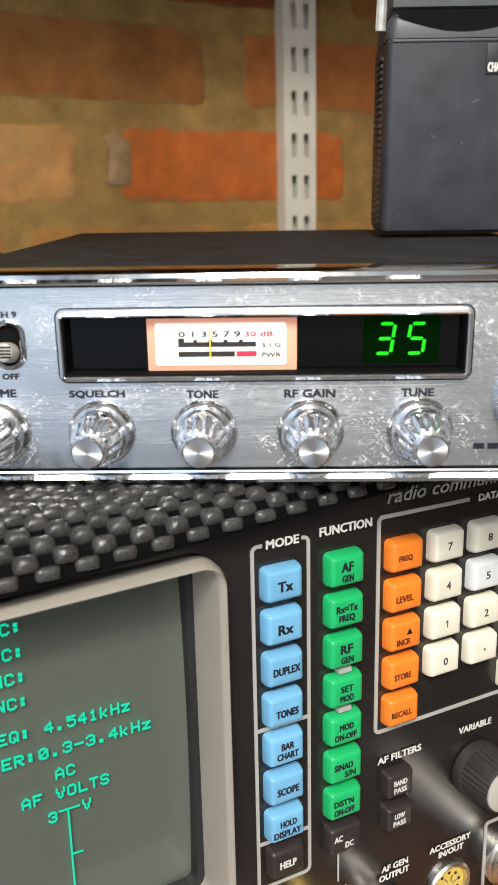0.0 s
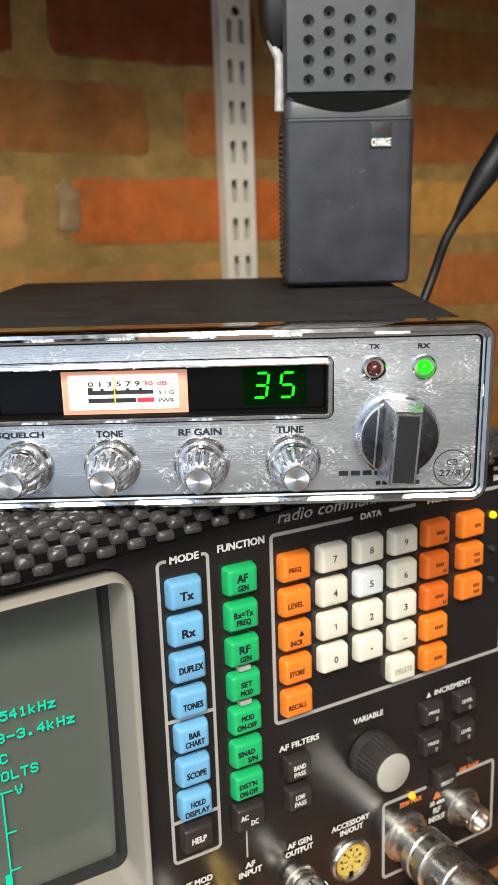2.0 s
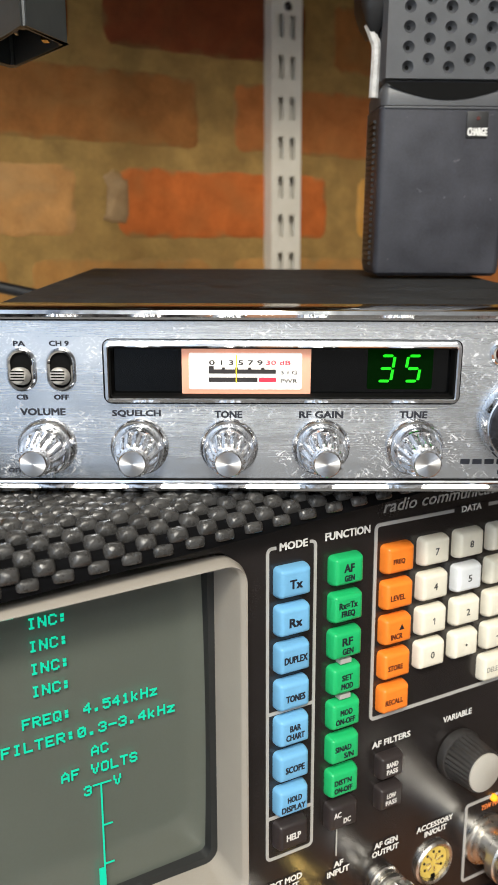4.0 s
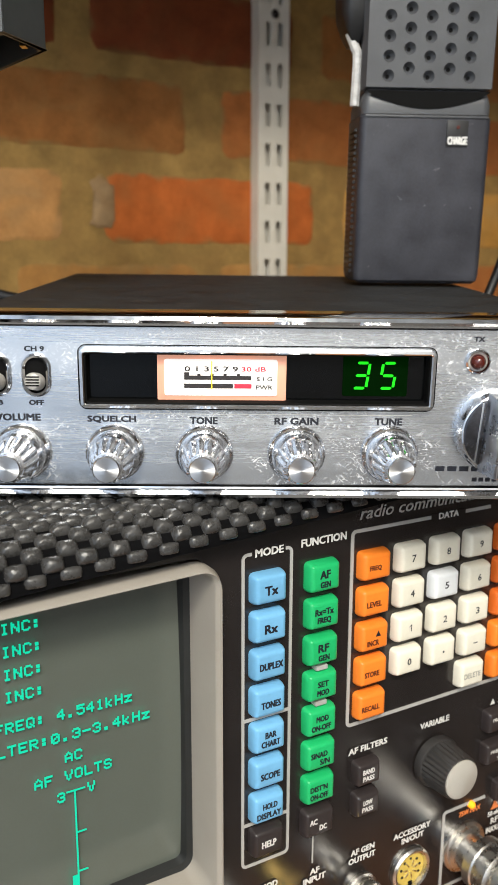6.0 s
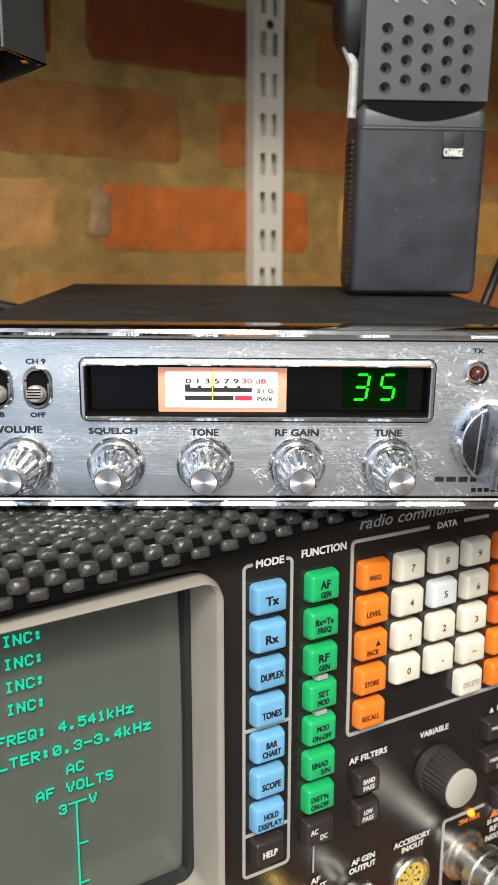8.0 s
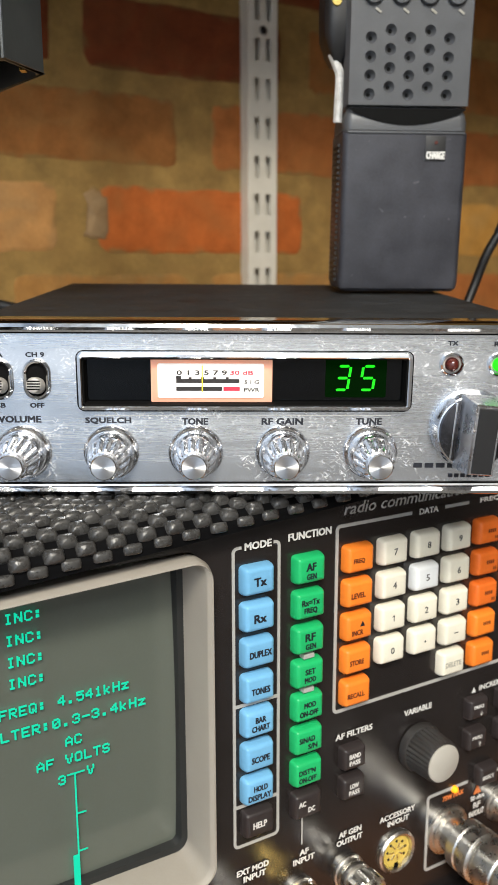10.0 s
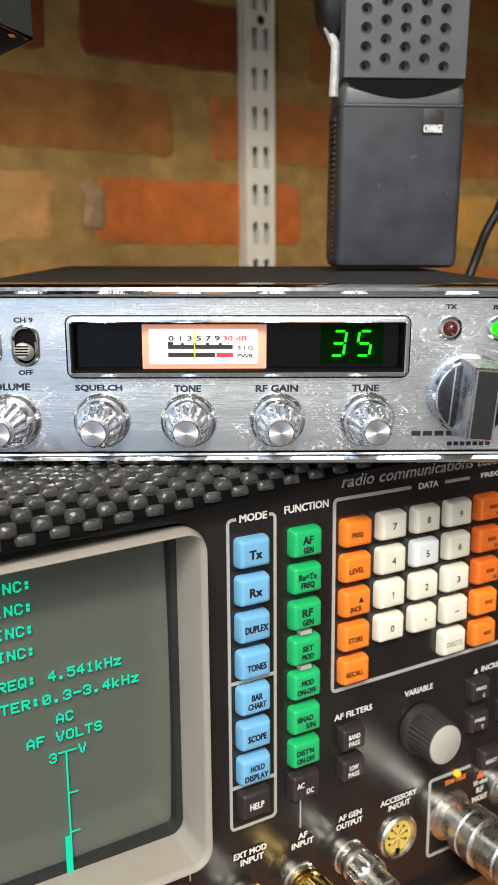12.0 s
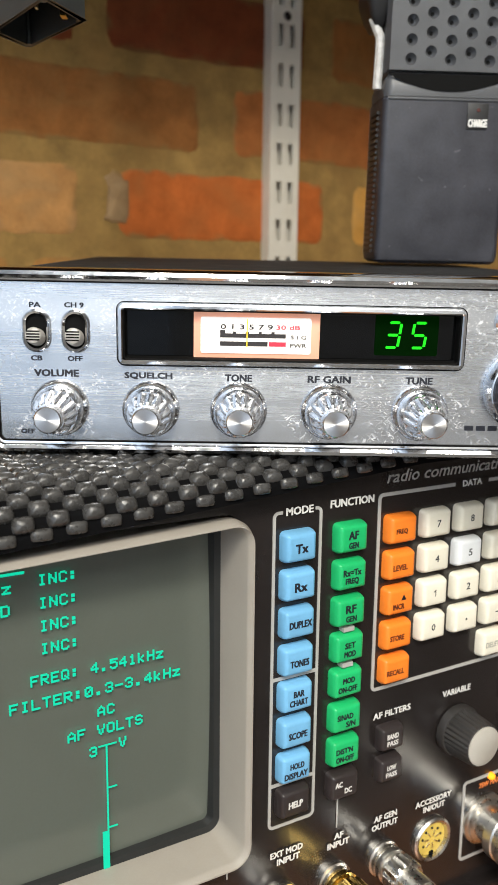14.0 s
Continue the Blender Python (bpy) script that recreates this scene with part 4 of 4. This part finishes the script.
part("rear_foot", box(0.0, 0.115, 0.150, 0.170, 0.0112, 0.0216, 0.001), RUBBER, radio)
FY = 0.0022

# display window
win = part("display_window", frame_ring(0.1082, 0.0192, 0.0022, [(0, -0.0024), (0.0001, -0.0010), (0.0006, 0.0004), (0.0014, 0.0006), (0.0018, 0.0003), (0.0019, -0.0030), (0.0021, -0.0050), (0, -0.0050)], 5, 0.0531, 0.0588), CHROME, radio, "chrome framed smoked display window")
part("smoked_glass", slab(0.1040, 0.0150, 0.001, [(0, -0.0056), (0, -0.0042)], 3, 0.0531, 0.0588), SMOKED, win)
part("liner", frame_ring(0.1044, 0.0154, 0.0012, [(0, 0.0001), (0.0004, -0.0002), (0.0007, -0.0042), (0, -0.0042)], 5, 0.0531, 0.0588), HOLE, win, smooth=0)
meter = part("meter_surround", slab(0.0394, 0.0152, 0.0008, [(0, -0.0042), (0, -0.0036), (0.0004, -0.0034)], 3, 0.0421, 0.0588), METER_EDGE, win, "orange-lit meter surround")
part("dial", slab(0.0344, 0.0112, 0.0006, [(0, -0.0035), (0, -0.0030)], 3, 0.0418, 0.0588), METER_WHITE, meter, "white backlit dial")
scale_bm = bmesh.new()
brick_box(scale_bm, 0.0306, 0.0511, 0.00285, 0.0031, 0.0581, 0.0594)
for k in range(5):
    brick_box(scale_bm, 0.0306 + 0.0040 * k, 0.0316 + 0.0040 * k + 0.0006 * (k == 0), 0.00285, 0.0031, 0.0594, 0.0604 if k == 0 else 0.0600)
brick_box(scale_bm, 0.0306, 0.0455, 0.00285, 0.0031, 0.0555, 0.0569)
part("scale", scale_bm, DIAL_INK, meter, smooth=0)
part("red_zone", box(0.0459, 0.0512, 0.00285, 0.0031, 0.0555, 0.0569), DIAL_RED, meter, smooth=0)
part("needle", box(0.03885, 0.0392, 0.0026, 0.0029, 0.0552, 0.0638), NEEDLE, meter, smooth=0)
lettering("0 1 3 5 7 9", 0.0162, 0.0015, DIAL_INK, meter, (0.0389, 0.0028, 0.0615), 0.01)
lettering("30 dB", 0.0074, 0.0014, DIAL_RED, meter, (0.0518, 0.0028, 0.0615), 0.01)
lettering("S I G", 0.0048, 0.0012, DIAL_INK, meter, (0.0551, 0.0028, 0.0585), 0.008)
lettering("PWR", 0.0050, 0.0013, DIAL_INK, meter, (0.0551, 0.0028, 0.0559), 0.008)
part("lit_rule", box(0.0330, 0.0520, 0.0029, 0.0031, 0.0650, 0.0652), METER_EDGE, meter, smooth=0)
part("digit_well", slab(0.0200, 0.0128, 0.0006, [(0, -0.0044), (0, -0.0040)], 3, 0.0892, 0.0596), DIGIT_GLOW, win)


def digit(x, segments):
    """A seven-segment figure, leaning to the right."""
    bm = bmesh.new()
    w, h, t = 0.0042, 0.0078, 0.00085
    spots = {"a": (0, h / 2, 1), "g": (0, 0, 1), "d": (0, -h / 2, 1), "f": (-w / 2, h / 4, 0), "b": (w / 2, h / 4, 0), "e": (-w / 2, -h / 4, 0), "c": (w / 2, -h / 4, 0)}
    for s in segments:
        sx, sz, flat = spots[s]
        a, b = (w / 2 - 0.0004, t / 2) if flat else (t / 2, h / 4 - 0.00035)
        pts = ((-a, -b), (a, -b), (a, b), (-a, b))
        if flat:
            pts = ((-a, 0), (-a + t / 2, -b), (a - t / 2, -b), (a, 0), (a - t / 2, b), (-a + t / 2, b))
        v = [bm.verts.new((x + sx + p + 0.13 * (sz + q), 0.0036, 0.0597 + sz + q)) for p, q in pts]
        bm.faces.new(v)
    return part("digit", bm, DIGIT, win, "bright green seven-segment figure", smooth=0)


digit(0.0848, "abgcd")
digit(0.0931, "afgcd")

# printed words on the face
for words, x, z, w, h in (("VOLUME", -0.0202, 0.0462, 0.0136, 0.0021), ("SQUELCH", 0.0084, 0.0457, 0.0147, 0.0021), ("TONE", 0.0366, 0.0455, 0.0083, 0.0021), ("RF GAIN", 0.0652, 0.0455, 0.0134, 0.0021),
                          ("TUNE", 0.0937, 0.0455, 0.0084, 0.0021), ("PA", -0.0261, 0.0672, 0.0034, 0.0015), ("CH 9", -0.0142, 0.0673, 0.0058, 0.0015), ("CB", -0.0262, 0.0508, 0.0034, 0.0015), ("OFF", -0.0143, 0.0508, 0.0044, 0.0015),
                          ("OFF", -0.0298, 0.0275, 0.0043, 0.0014), ("TX", 0.1200, 0.0714, 0.0032, 0.0014), ("RX", 0.1353, 0.0712, 0.0036, 0.0015)):
    lettering(words, w, h, INK, radio, (x, FY - 0.0001, z), 0.018)
bars([(0.0018 + 0.0038 * k, 0, 0.0029, 0.0016) for k in range(7)], INK, radio, (0.1090, FY - 0.0001, 0.0305))
bars([(0.0008 + 0.0021 * k, 0, 0.0015, 0.0013) for k in range(7)], INK, radio, (0.1212, FY - 0.0001, 0.0270))
part("printed_ring", frame_ring(0.0122, 0.0122, 0.0061, [(0, -FY), (0, -FY + 0.0001), (0.0003, -FY + 0.0001), (0.0003, -FY)], 9, 0.1457, 0.0315), INK, radio, smooth=0)
lettering("CB", 0.0036, 0.0020, INK, radio, (0.1457, FY - 0.0001, 0.0334), 0.0)
lettering("27/81", 0.0082, 0.0020, INK, radio, (0.1457, FY - 0.0001, 0.0298), 0.0)
part("printed_rule", box(0.0040, 0.1010, FY - 0.0001, FY, 0.04745, 0.04765), WHITE_INK, radio, smooth=0)


def control(x, z, turn):
    k = part("knob", turned([(0.0090, -0.002), (0.0090, -0.0012), (0.0087, -0.0004), (0.0080, 0.0002), (0.0079, 0.0016), (0.0078, 0.0030), (0.0074, 0.0046), (0.0068, 0.0058)], 48), KNOB_CHROME, radio, "ribbed chrome knob with spun face", pose(x, 0, z, 0, turn, 0))
    part("grip", turned([(0.0070, 0.0050), (0.0068, 0.0062), (0.0060, 0.0100), (0.0052, 0.0138), (0.0044, 0.0142)], 140, (14, 0.0008, 1, 3)), KNOB_CHROME, k)
    part("collar", turned([(0.0041, 0.0136), (0.0041, 0.0164), (0.0040, 0.0172), (0.0037, 0.0175)], 48), KNOB_CHROME, k)
    part("spun_face", turned([(0.0037, 0.0168), (0.0037, 0.0175), (0.0030, 0.01752), (0.0004, 0.01753)], 48), SPUN, k, smooth=20)
    part("pointer_line", box(-0.0003, 0.0003, -0.0081, -0.0076, 0.0052, 0.0066), INK, k, smooth=0)


for n, x in enumerate((-0.0194, 0.0091, 0.0368, 0.0654, 0.0945)):
    control(x, 0.0353, (40, 5, -10, 15, -50)[n])

# slide switches
for x in (-0.0258, -0.0139):
    sw = part("slide_switch", frame_ring(0.0090, 0.0136, 0.0045, [(0, -0.0024), (0.0002, -0.0012), (0.0008, -0.0004), (0.0014, -0.0010), (0.0016, -0.0050), (0, -0.0050)], 8, x, 0.0593), CHROME, radio, "chrome slide switch set downward")
    part("slot", slab(0.0064, 0.0110, 0.0030, [(0, -0.0052), (0, -0.00205)], 6, x, 0.0593), HOLE, sw)
    lev = part("lever", turned([(0.0027, -0.003), (0.0026, 0.0026), (0.0023, 0.0034), (0.0018, 0.0036)], 24), LEVER, sw, place=pose(x, 0, 0.0577, -12, 0, 0))
    # black bars laid on the lever stand in for its cut grooves
    for q in range(4):
        part("groove", box(-0.0020, 0.0020, -0.0037, -0.0035, -0.00155 + 0.00085 * q, -0.0011 + 0.00085 * q), HOLE, lev, smooth=0)

# channel selector
sel = part("channel_knob", turned([(0.0132, -0.002), (0.0132, 0.0016), (0.0126, 0.0028), (0.0122, 0.0042), (0.0116, 0.0046)], 64), CHROME, radio, "chrome channel knob with dark winged grip", pose(0.1272, 0, 0.0436, 0, 4, 0))
part("disc", turned([(0.0118, 0.0044), (0.0118, 0.0050), (0.0112, 0.0052)], 48), BLACK_CHROME, sel)
grip = bmesh.new()
ends = []
for h, w, top, low in ((0.0048, 0.0060, 0.0122, 0.0122), (0.0148, 0.0041, 0.0108, 0.0116), (0.0156, 0.0037, 0.0103, 0.0112)):
    ends.append(([(w, top), (-w, top), (-w, -low), (w, -low)], h))
loft(grip, ends)
part("wing", grip, WING, sel, "worn bright metal finger wing", smooth=0)
part("wing_edge", box(-0.0076, -0.0070, -0.0056, -0.0050, -0.0092, 0.0092, 0.0001), CHROME, sel, "bright chrome edge line")
inlay = box(-0.0032, 0.0032, -0.0161, -0.0152, -0.0109, 0.0100, 0.0003)
part("wing_inlay", inlay, DARK_PLASTIC, sel, smooth=0)

# indicator lamps
for x, mat, text in ((0.1199, LED_RED, "dark red lamp in a chrome ring"), (0.1355, LED_GREEN, "bright green lit lamp in a chrome ring")):
    holder = part("indicator_lamp", frame_ring(0.0082, 0.0082, 0.0041, [(0, -0.0024), (0.0003, -0.0012), (0.0008, -0.0008), (0.0012, -0.0016), (0.0014, -0.006), (0, -0.006)], 8, x, 0.0646), CHROME, radio, text)
    part("well", turned([(0.0028, -0.0058), (0.0028, -0.0020)], 20), LEVER, holder, place=(x, 0, 0.0646))
    part("lens", turned([(0.0023, -0.0055), (0.0023, -0.0010), (0.0019, 0.0001), (0.0011, 0.0008), (0.0003, 0.0010)], 24), mat, holder, place=(x, 0, 0.0646))

# ---- handheld radio standing on the transceiver ----
hand = thing("handheld_radio", "blue-black plastic handheld radio standing on the transceiver", "handheld radio", CB @ pose(0.1278, 0.1290, 0.0790, 0, 0, 1.0))
HW, HD = 0.0567, 0.034


def slab_up(w, d, r, steps, n=5, cy=0.0):
    """A rounded upright body; steps are (inset, height)."""
    bm = bmesh.new()
    rings = [[bm.verts.new((a, cy + b, z)) for a, b in outline(w - 2 * i, d - 2 * i, max(r - i, 0.0003), n)] for i, z in steps]
    for low, high in zip(rings, rings[1:]):
        for q in range(len(low)):
            j = (q + 1) % len(low)
            bm.faces.new((low[q], low[j], high[j], high[q]))
    bm.faces.new(rings[0])
    bm.faces.new(rings[-1])
    return bm


batt = part("battery_pack", slab_up(HW, HD, 0.0032, [(0.0024, 0), (0.0006, 0.0014), (0, 0.0045), (0, 0.0700), (0.0010, 0.0710)], 6, HD / 2), HANDHELD, hand, "blue-black battery pack with scuffs")
part("cover_line", box(-0.0265, 0.0265, -0.0006, 0.001, 0.0697, 0.0706, 0.0002), HANDHELD_GREY, hand)
for s in (-1, 1):
    for q in range(26):
        part("side_rib", box(s * 0.0287 - 0.0007, s * 0.0287 + 0.0007, 0.008, 0.024, 0.0045 + q * 0.0024, 0.0057 + q * 0.0024), DARK_PLASTIC, hand, smooth=0)
# neck; the shadow gap of its scoop is a black crescent further down
neck = slab_up(HW - 0.001, HD, 0.0040, [(0, 0.0710), (0, 0.0750), (0.0008, 0.0782), (0.0022, 0.0805), (0.0022, 0.0810)], 6, HD / 2)
part("neck", neck, HANDHELD_GREY, hand)
body = part("body", slab_up(HW - 0.0015, HD - 0.003, 0.0030, [(0.0014, 0.0803), (0.0002, 0.0812), (0, 0.0840), (0, 0.1580), (0.003, 0.1620)], 6, HD / 2 + 0.0018), HANDHELD_GREY, hand, "grey-black body with round speaker holes")
front = bmesh.new()


def quad(a, b, c, d, y=-0.0010):
    front.faces.new([front.verts.new((a, y, b)), front.verts.new((c, y, b)), front.verts.new((c, y, d)), front.verts.new((a, y, d))])


CX, CZ, LOW, HIGH = 0.0086, 0.00765, 0.0814, 0.1580
HX, HZ, HUP = -0.0176, 0.0858, 0.0031
quad(-0.0267, LOW, HX - CX / 2, HIGH)
quad(HX + 4.5 * CX, LOW, 0.0267, HIGH)
for c in range(5):
    x = HX + CX * c
    z0 = HZ + (HUP if c in (1, 3) else 0) - CZ / 2
    quad(x - CX / 2, LOW, x + CX / 2, z0)
    quad(x - CX / 2, z0 + 4 * CZ, x + CX / 2, HIGH)
    for r in range(4):
        z = z0 + CZ * (r + 0.5)
        rim, rings = [], []
        for q in range(16):
            t = 2 * math.pi * q / 16
            s = 1 / max(abs(math.cos(t)), abs(math.sin(t)))
            rim.append(front.verts.new((x + CX / 2 * s * math.cos(t), -0.0010, z + CZ / 2 * s * math.sin(t))))
        for rad, y in ((0.0025, -0.0010), (0.0023, -0.0006), (0.0015, 0.0010), (0.0009, 0.0016)):
            rings.append([front.verts.new((x + rad * math.cos(2 * math.pi * q / 16), y, z + rad * math.sin(2 * math.pi * q / 16))) for q in range(16)])
        for low, high in zip([rim] + rings, rings):
            for q in range(16):
                front.faces.new((low[q], low[(q + 1) % 16], high[(q + 1) % 16], high[q]))
for s in (-1, 1):
    v = [front.verts.new(p) for p in ((s * 0.0267, -0.0010, LOW), (s * 0.0267, -0.0010, HIGH), (s * 0.0282, 0.0030, HIGH), (s * 0.0282, 0.0030, LOW))]
    front.faces.new(v)
v = [front.verts.new(p) for p in ((-0.0267, -0.0010, LOW), (0.0267, -0.0010, LOW), (0.0267, 0.0040, LOW - 0.0008), (-0.0267, 0.0040, LOW - 0.0008))]
front.faces.new(v)
part("speaker_front", front, HANDHELD_GREY, hand, "front moulding with rows of round speaker dimples", smooth=25)
for c in range(5):
    for r in range(4):
        part("speaker_hole", turned([(0.0009, -0.0024), (0.0009, -0.0015)], 12), HOLE, hand, place=(HX + CX * c, 0, HZ + CZ * r + (HUP if c in (1, 3) else 0)))
# flat black face on the neck, painted in place of the recess's shade
scoop = bmesh.new()
pts = [(-0.0265, 0.0802)] + [(-0.0265 + 0.053 * q / 16, 0.0799 - 0.0068 * math.sin(math.pi * q / 16) ** 0.8) for q in range(17)] + [(0.0265, 0.0802)]
lo = [scoop.verts.new((a, -0.0003, b)) for a, b in pts]
scoop.faces.new(lo)
part("scoop", scoop, HOLE, hand, "flat black crescent for the shade of the thumb recess", smooth=0)
for q in range(4):
    part("button", turned([(0.0045, 0.0004), (0.0045, 0.0022), (0.0040, 0.0030), (0.0020, 0.0032)], 24), HANDHELD_GREY, body, place=(-0.0172 + 0.0121 * q, 0, 0.1262))
    bars([(0, 0, 0.0030, 0.0009)], FADED, body, pose(-0.0150 + 0.0121 * q, -0.0015, 0.1195, 0, 35, 0))
ptt = part("talk_bar", slab_up(0.014, 0.026, 0.005, [(0.0055, 0.1000), (0.0028, 0.1045), (0.0004, 0.1110), (0, 0.118), (0, 0.150), (0.002, 0.153)], 6, 0.016), DARK_PLASTIC, hand, place=(-0.0305, 0, 0))
part("rivet", turned([(0.0022, 0.0), (0.0020, 0.0008)], 16), YELLOW_PLASTIC, ptt, place=(-0.0020, 0.0030, 0.1240))
part("silver_strip", hose([(-0.0330, 0.010, 0.1040), (-0.0305, 0.010, 0.0985), (-0.0292, 0.010, 0.0940), (-0.0296, 0.010, 0.0750)], lambda t: 0.0021, 8), TAPE, hand, "torn silver adhesive strip")
charge = part("charge_window", box(0.0090, 0.0182, -0.0006, 0.001, 0.0582, 0.0688, 0.0002), DARK_PLASTIC, hand)
lettering("CHARGE", 0.0082, 0.0031, WHITE_INK, charge, (0.0137, -0.0008, 0.0606), 0.02)
part("charge_lamp", turned([(0.0008, 0.0004), (0.0008, 0.0010)], 10), LED_RED, charge, place=(0.0137, 0, 0.0660))

# ---- cables and connectors behind ----
cable = thing("black_cable", "thick black cable hanging beside the brick wall", "cable", CB)
part("lead", hose([(0.1530, 0.150, 0.030), (0.1730, 0.165, 0.075), (0.1800, 0.165, 0.096), (0.1890, 0.165, 0.112), (0.1990, 0.165, 0.129)], 0.0023), CABLE, cable)
part("strain_relief", hose([(0.1850, 0.165, 0.1055), (0.1930, 0.165, 0.119), (0.2050, 0.165, 0.138), (0.2250, 0.165, 0.171)], lambda t: 0.0026 + 0.0036 * min(1, 2 * t)), CABLE, cable)
plug = thing("coaxial_plug", "knurled nickel coaxial plug on a black lead behind the transceiver", "plug", CB @ pose(-0.0375, 0.122, 0.0440, 0, 0, -90))
part("sleeve", turned([(0.0080, 0), (0.0080, 0.0210), (0.0087, 0.0218), (0.0087, 0.0396)], 40), NICKEL, plug)
part("knurl", knurled(0.0107, 0.0392, 0.0482, 8, 72, 0.0007), NICKEL, plug, smooth=180)
part("tail", turned([(0.0088, 0.0478), (0.0088, 0.0700), (0.0070, 0.0720), (0.0040, 0.0740)], 32), NICKEL, plug)
lead = thing("antenna_lead", "thin black lead lying behind the transceiver", "cable", CB)
part("lead", hose([(-0.030, 0.20, 0.052), (-0.070, 0.215, 0.062), (-0.12, 0.22, 0.066), (-0.17, 0.21, 0.040), (-0.20, 0.18, 0.018)], 0.0032), CABLE, lead)

# ---- hanging black socket ----
HB = pose(-0.0609, 0.0492, 0.1605, 0, 0, -28.1)
clip = thing("hanging_holder", "black plastic holder, open below, hung from the added shelf", "holder", HB)
CORNERS = [(0.0033, 0.0), (0.0125, 0.0240), (-0.0155, 0.0600), (-0.0245, 0.0400)]
MID = (-0.0060, 0.0308)


def ring_at(f, z, bm):
    return [bm.verts.new((MID[0] + (a - MID[0]) * f, MID[1] + (b - MID[1]) * f, z)) for a, b in CORNERS]


def tube_of(levels):
    bm = bmesh.new()
    rings = [ring_at(f, z, bm) for f, z in levels]
    for low, high in zip(rings, rings[1:] + rings[:1]):
        for k in range(4):
            bm.faces.new((low[k], low[(k + 1) % 4], high[(k + 1) % 4], high[k]))
    return bm


shell = tube_of([(1.0, 0.0), (1.0, 0.13), (0.86, 0.13), (0.86, 0.0)])
bmesh.ops.bevel(shell, geom=[e for e in shell.edges if abs(e.verts[0].co.z - e.verts[1].co.z) > 0.1], offset=0.0018, segments=3, affect="EDGES")
part("shell", shell, GLOSS_BLACK, clip)
part("collar", tube_of([(1.34, 0.034), (1.34, 0.128), (1.02, 0.128), (1.02, 0.034)]), GLOSS_BLACK, clip, smooth=0)
# added black block darkens the interior; the metal strips stand in for glints
part("inner_block", box(-0.0110, -0.0010, 0.016, 0.046, 0.012, 0.11), HOLE, clip, smooth=0)
part("contact", box(-0.0030, -0.0022, 0.014, 0.0165, 0.0008, 0.05), NICKEL, clip, smooth=0)
part("contact", box(0.0036, 0.0056, 0.022, 0.0262, 0.0008, 0.05), GOLD, clip, smooth=0)
part("arm", box(-0.013, 0.001, 0.02, 0.225, 0.128, 0.140, 0.001), HANDHELD_GREY, clip)
part("hanger", box(-0.013, 0.001, 0.205, 0.225, 0.140, 0.2065, 0.001), HANDHELD_GREY, clip)

# ---- black plug on the bench in front of the set ----
bp = thing("black_plug", "small black plug lying on the wooden workbench", "plug", pose(0.140, -0.030, -0.1900))
part("shell", slab_up(0.030, 0.022, 0.006, [(0.002, 0), (0, 0.002), (0, 0.014), (0.004, 0.018)], 6), CABLE, bp)
part("lead", hose([(0.012, 0, 0.008), (0.05, -0.01, 0.005), (0.12, -0.03, 0.004), (0.2, -0.02, 0.004)], 0.003), CABLE, bp)

# ---- bricks ----
BH, COURSE = 0.0550, 0.0700


def brick_mesh(w, h, mat, seed, wear=0.0013):
    """A worn brick: a wavering outline, softened arrises."""
    rnd = random.Random(seed)
    pts = []
    base = outline(w, h, 0.0095, 4)
    for k, (a, b) in enumerate(base):
        c, d = base[(k + 1) % len(base)]
        n = max(1, int(math.hypot(c - a, d - b) / 0.012))
        for q in range(n):
            pts.append((a + (c - a) * q / n, b + (d - b) * q / n))
    wob = [(a + rnd.uniform(-wear, wear), b + rnd.uniform(-wear, wear)) for a, b in pts]
    bm = bmesh.new()
    loft(bm, [(wob, -0.03), (wob, -0.0016), ([(a * 0.985, b * 0.95) for a, b in wob], -0.0007), ([(a * 0.94, b * 0.82) for a, b in wob], -0.0002)], cap=(False, True))
    return mesh_of("brick", bm, mat, 60)


laid = 0


def brick(x0, x1, z0, kind, h=BH):
    global laid
    laid += 1
    piece("brick", brick_mesh(x1 - x0, h, BRICKS[kind], laid), wall, ((x0 + x1) / 2, WALL_Y + 0.002, z0 + h / 2))


SEEN = {
    -1: ((-0.13, 0.020, "yellow"), (0.035, 0.188, "yellow"), (0.206, 0.445, "yellow"), (0.468, 0.660, "rust")),
    0: ((-0.15, 0.074, "tan"), (0.106, 0.302, "red"), (0.335, 0.425, "gold"), (0.446, 0.650, "gold")),
    1: ((-0.05, 0.178, "brown"), (0.208, 0.415, "rust"), (0.443, 0.640, "rust")),
    2: ((-0.12, 0.075, "dark"), (0.099, 0.278, "dark"), (0.306, 0.422, "brown"), (0.445, 0.650, "brown")),
    3: ((-0.02, 0.180, "dark"), (0.205, 0.400, "dark"), (0.424, 0.620, "brown")),
}
kinds = ("red", "brown", "dark", "yellow", "brown")
for course in range(-6, 9):
    z = 0.1080 + COURSE * course
    if course in SEEN:
        for x0, x1, kind in SEEN[course]:
            brick(x0, x1, z, kind)
        ends = (SEEN[course][0][0] - 0.02, SEEN[course][-1][1] + 0.02)
    else:
        ends = (0.1 * (course % 2), 0.1 * (course % 2))
    x = ends[0]
    while x > -0.6:
        brick(x - 0.2, x, z, random.choice(kinds))
        x -= 0.222
    x = ends[1]
    while x < 1.0:
        brick(x, x + 0.2, z, random.choice(kinds))
        x += 0.222
piece("brick", brick_mesh(0.018, 0.040, BRICKS["chip"], 999, 0.0026), wall, (0.1045, WALL_Y + 0.0012, 0.138), "pale lime patch")
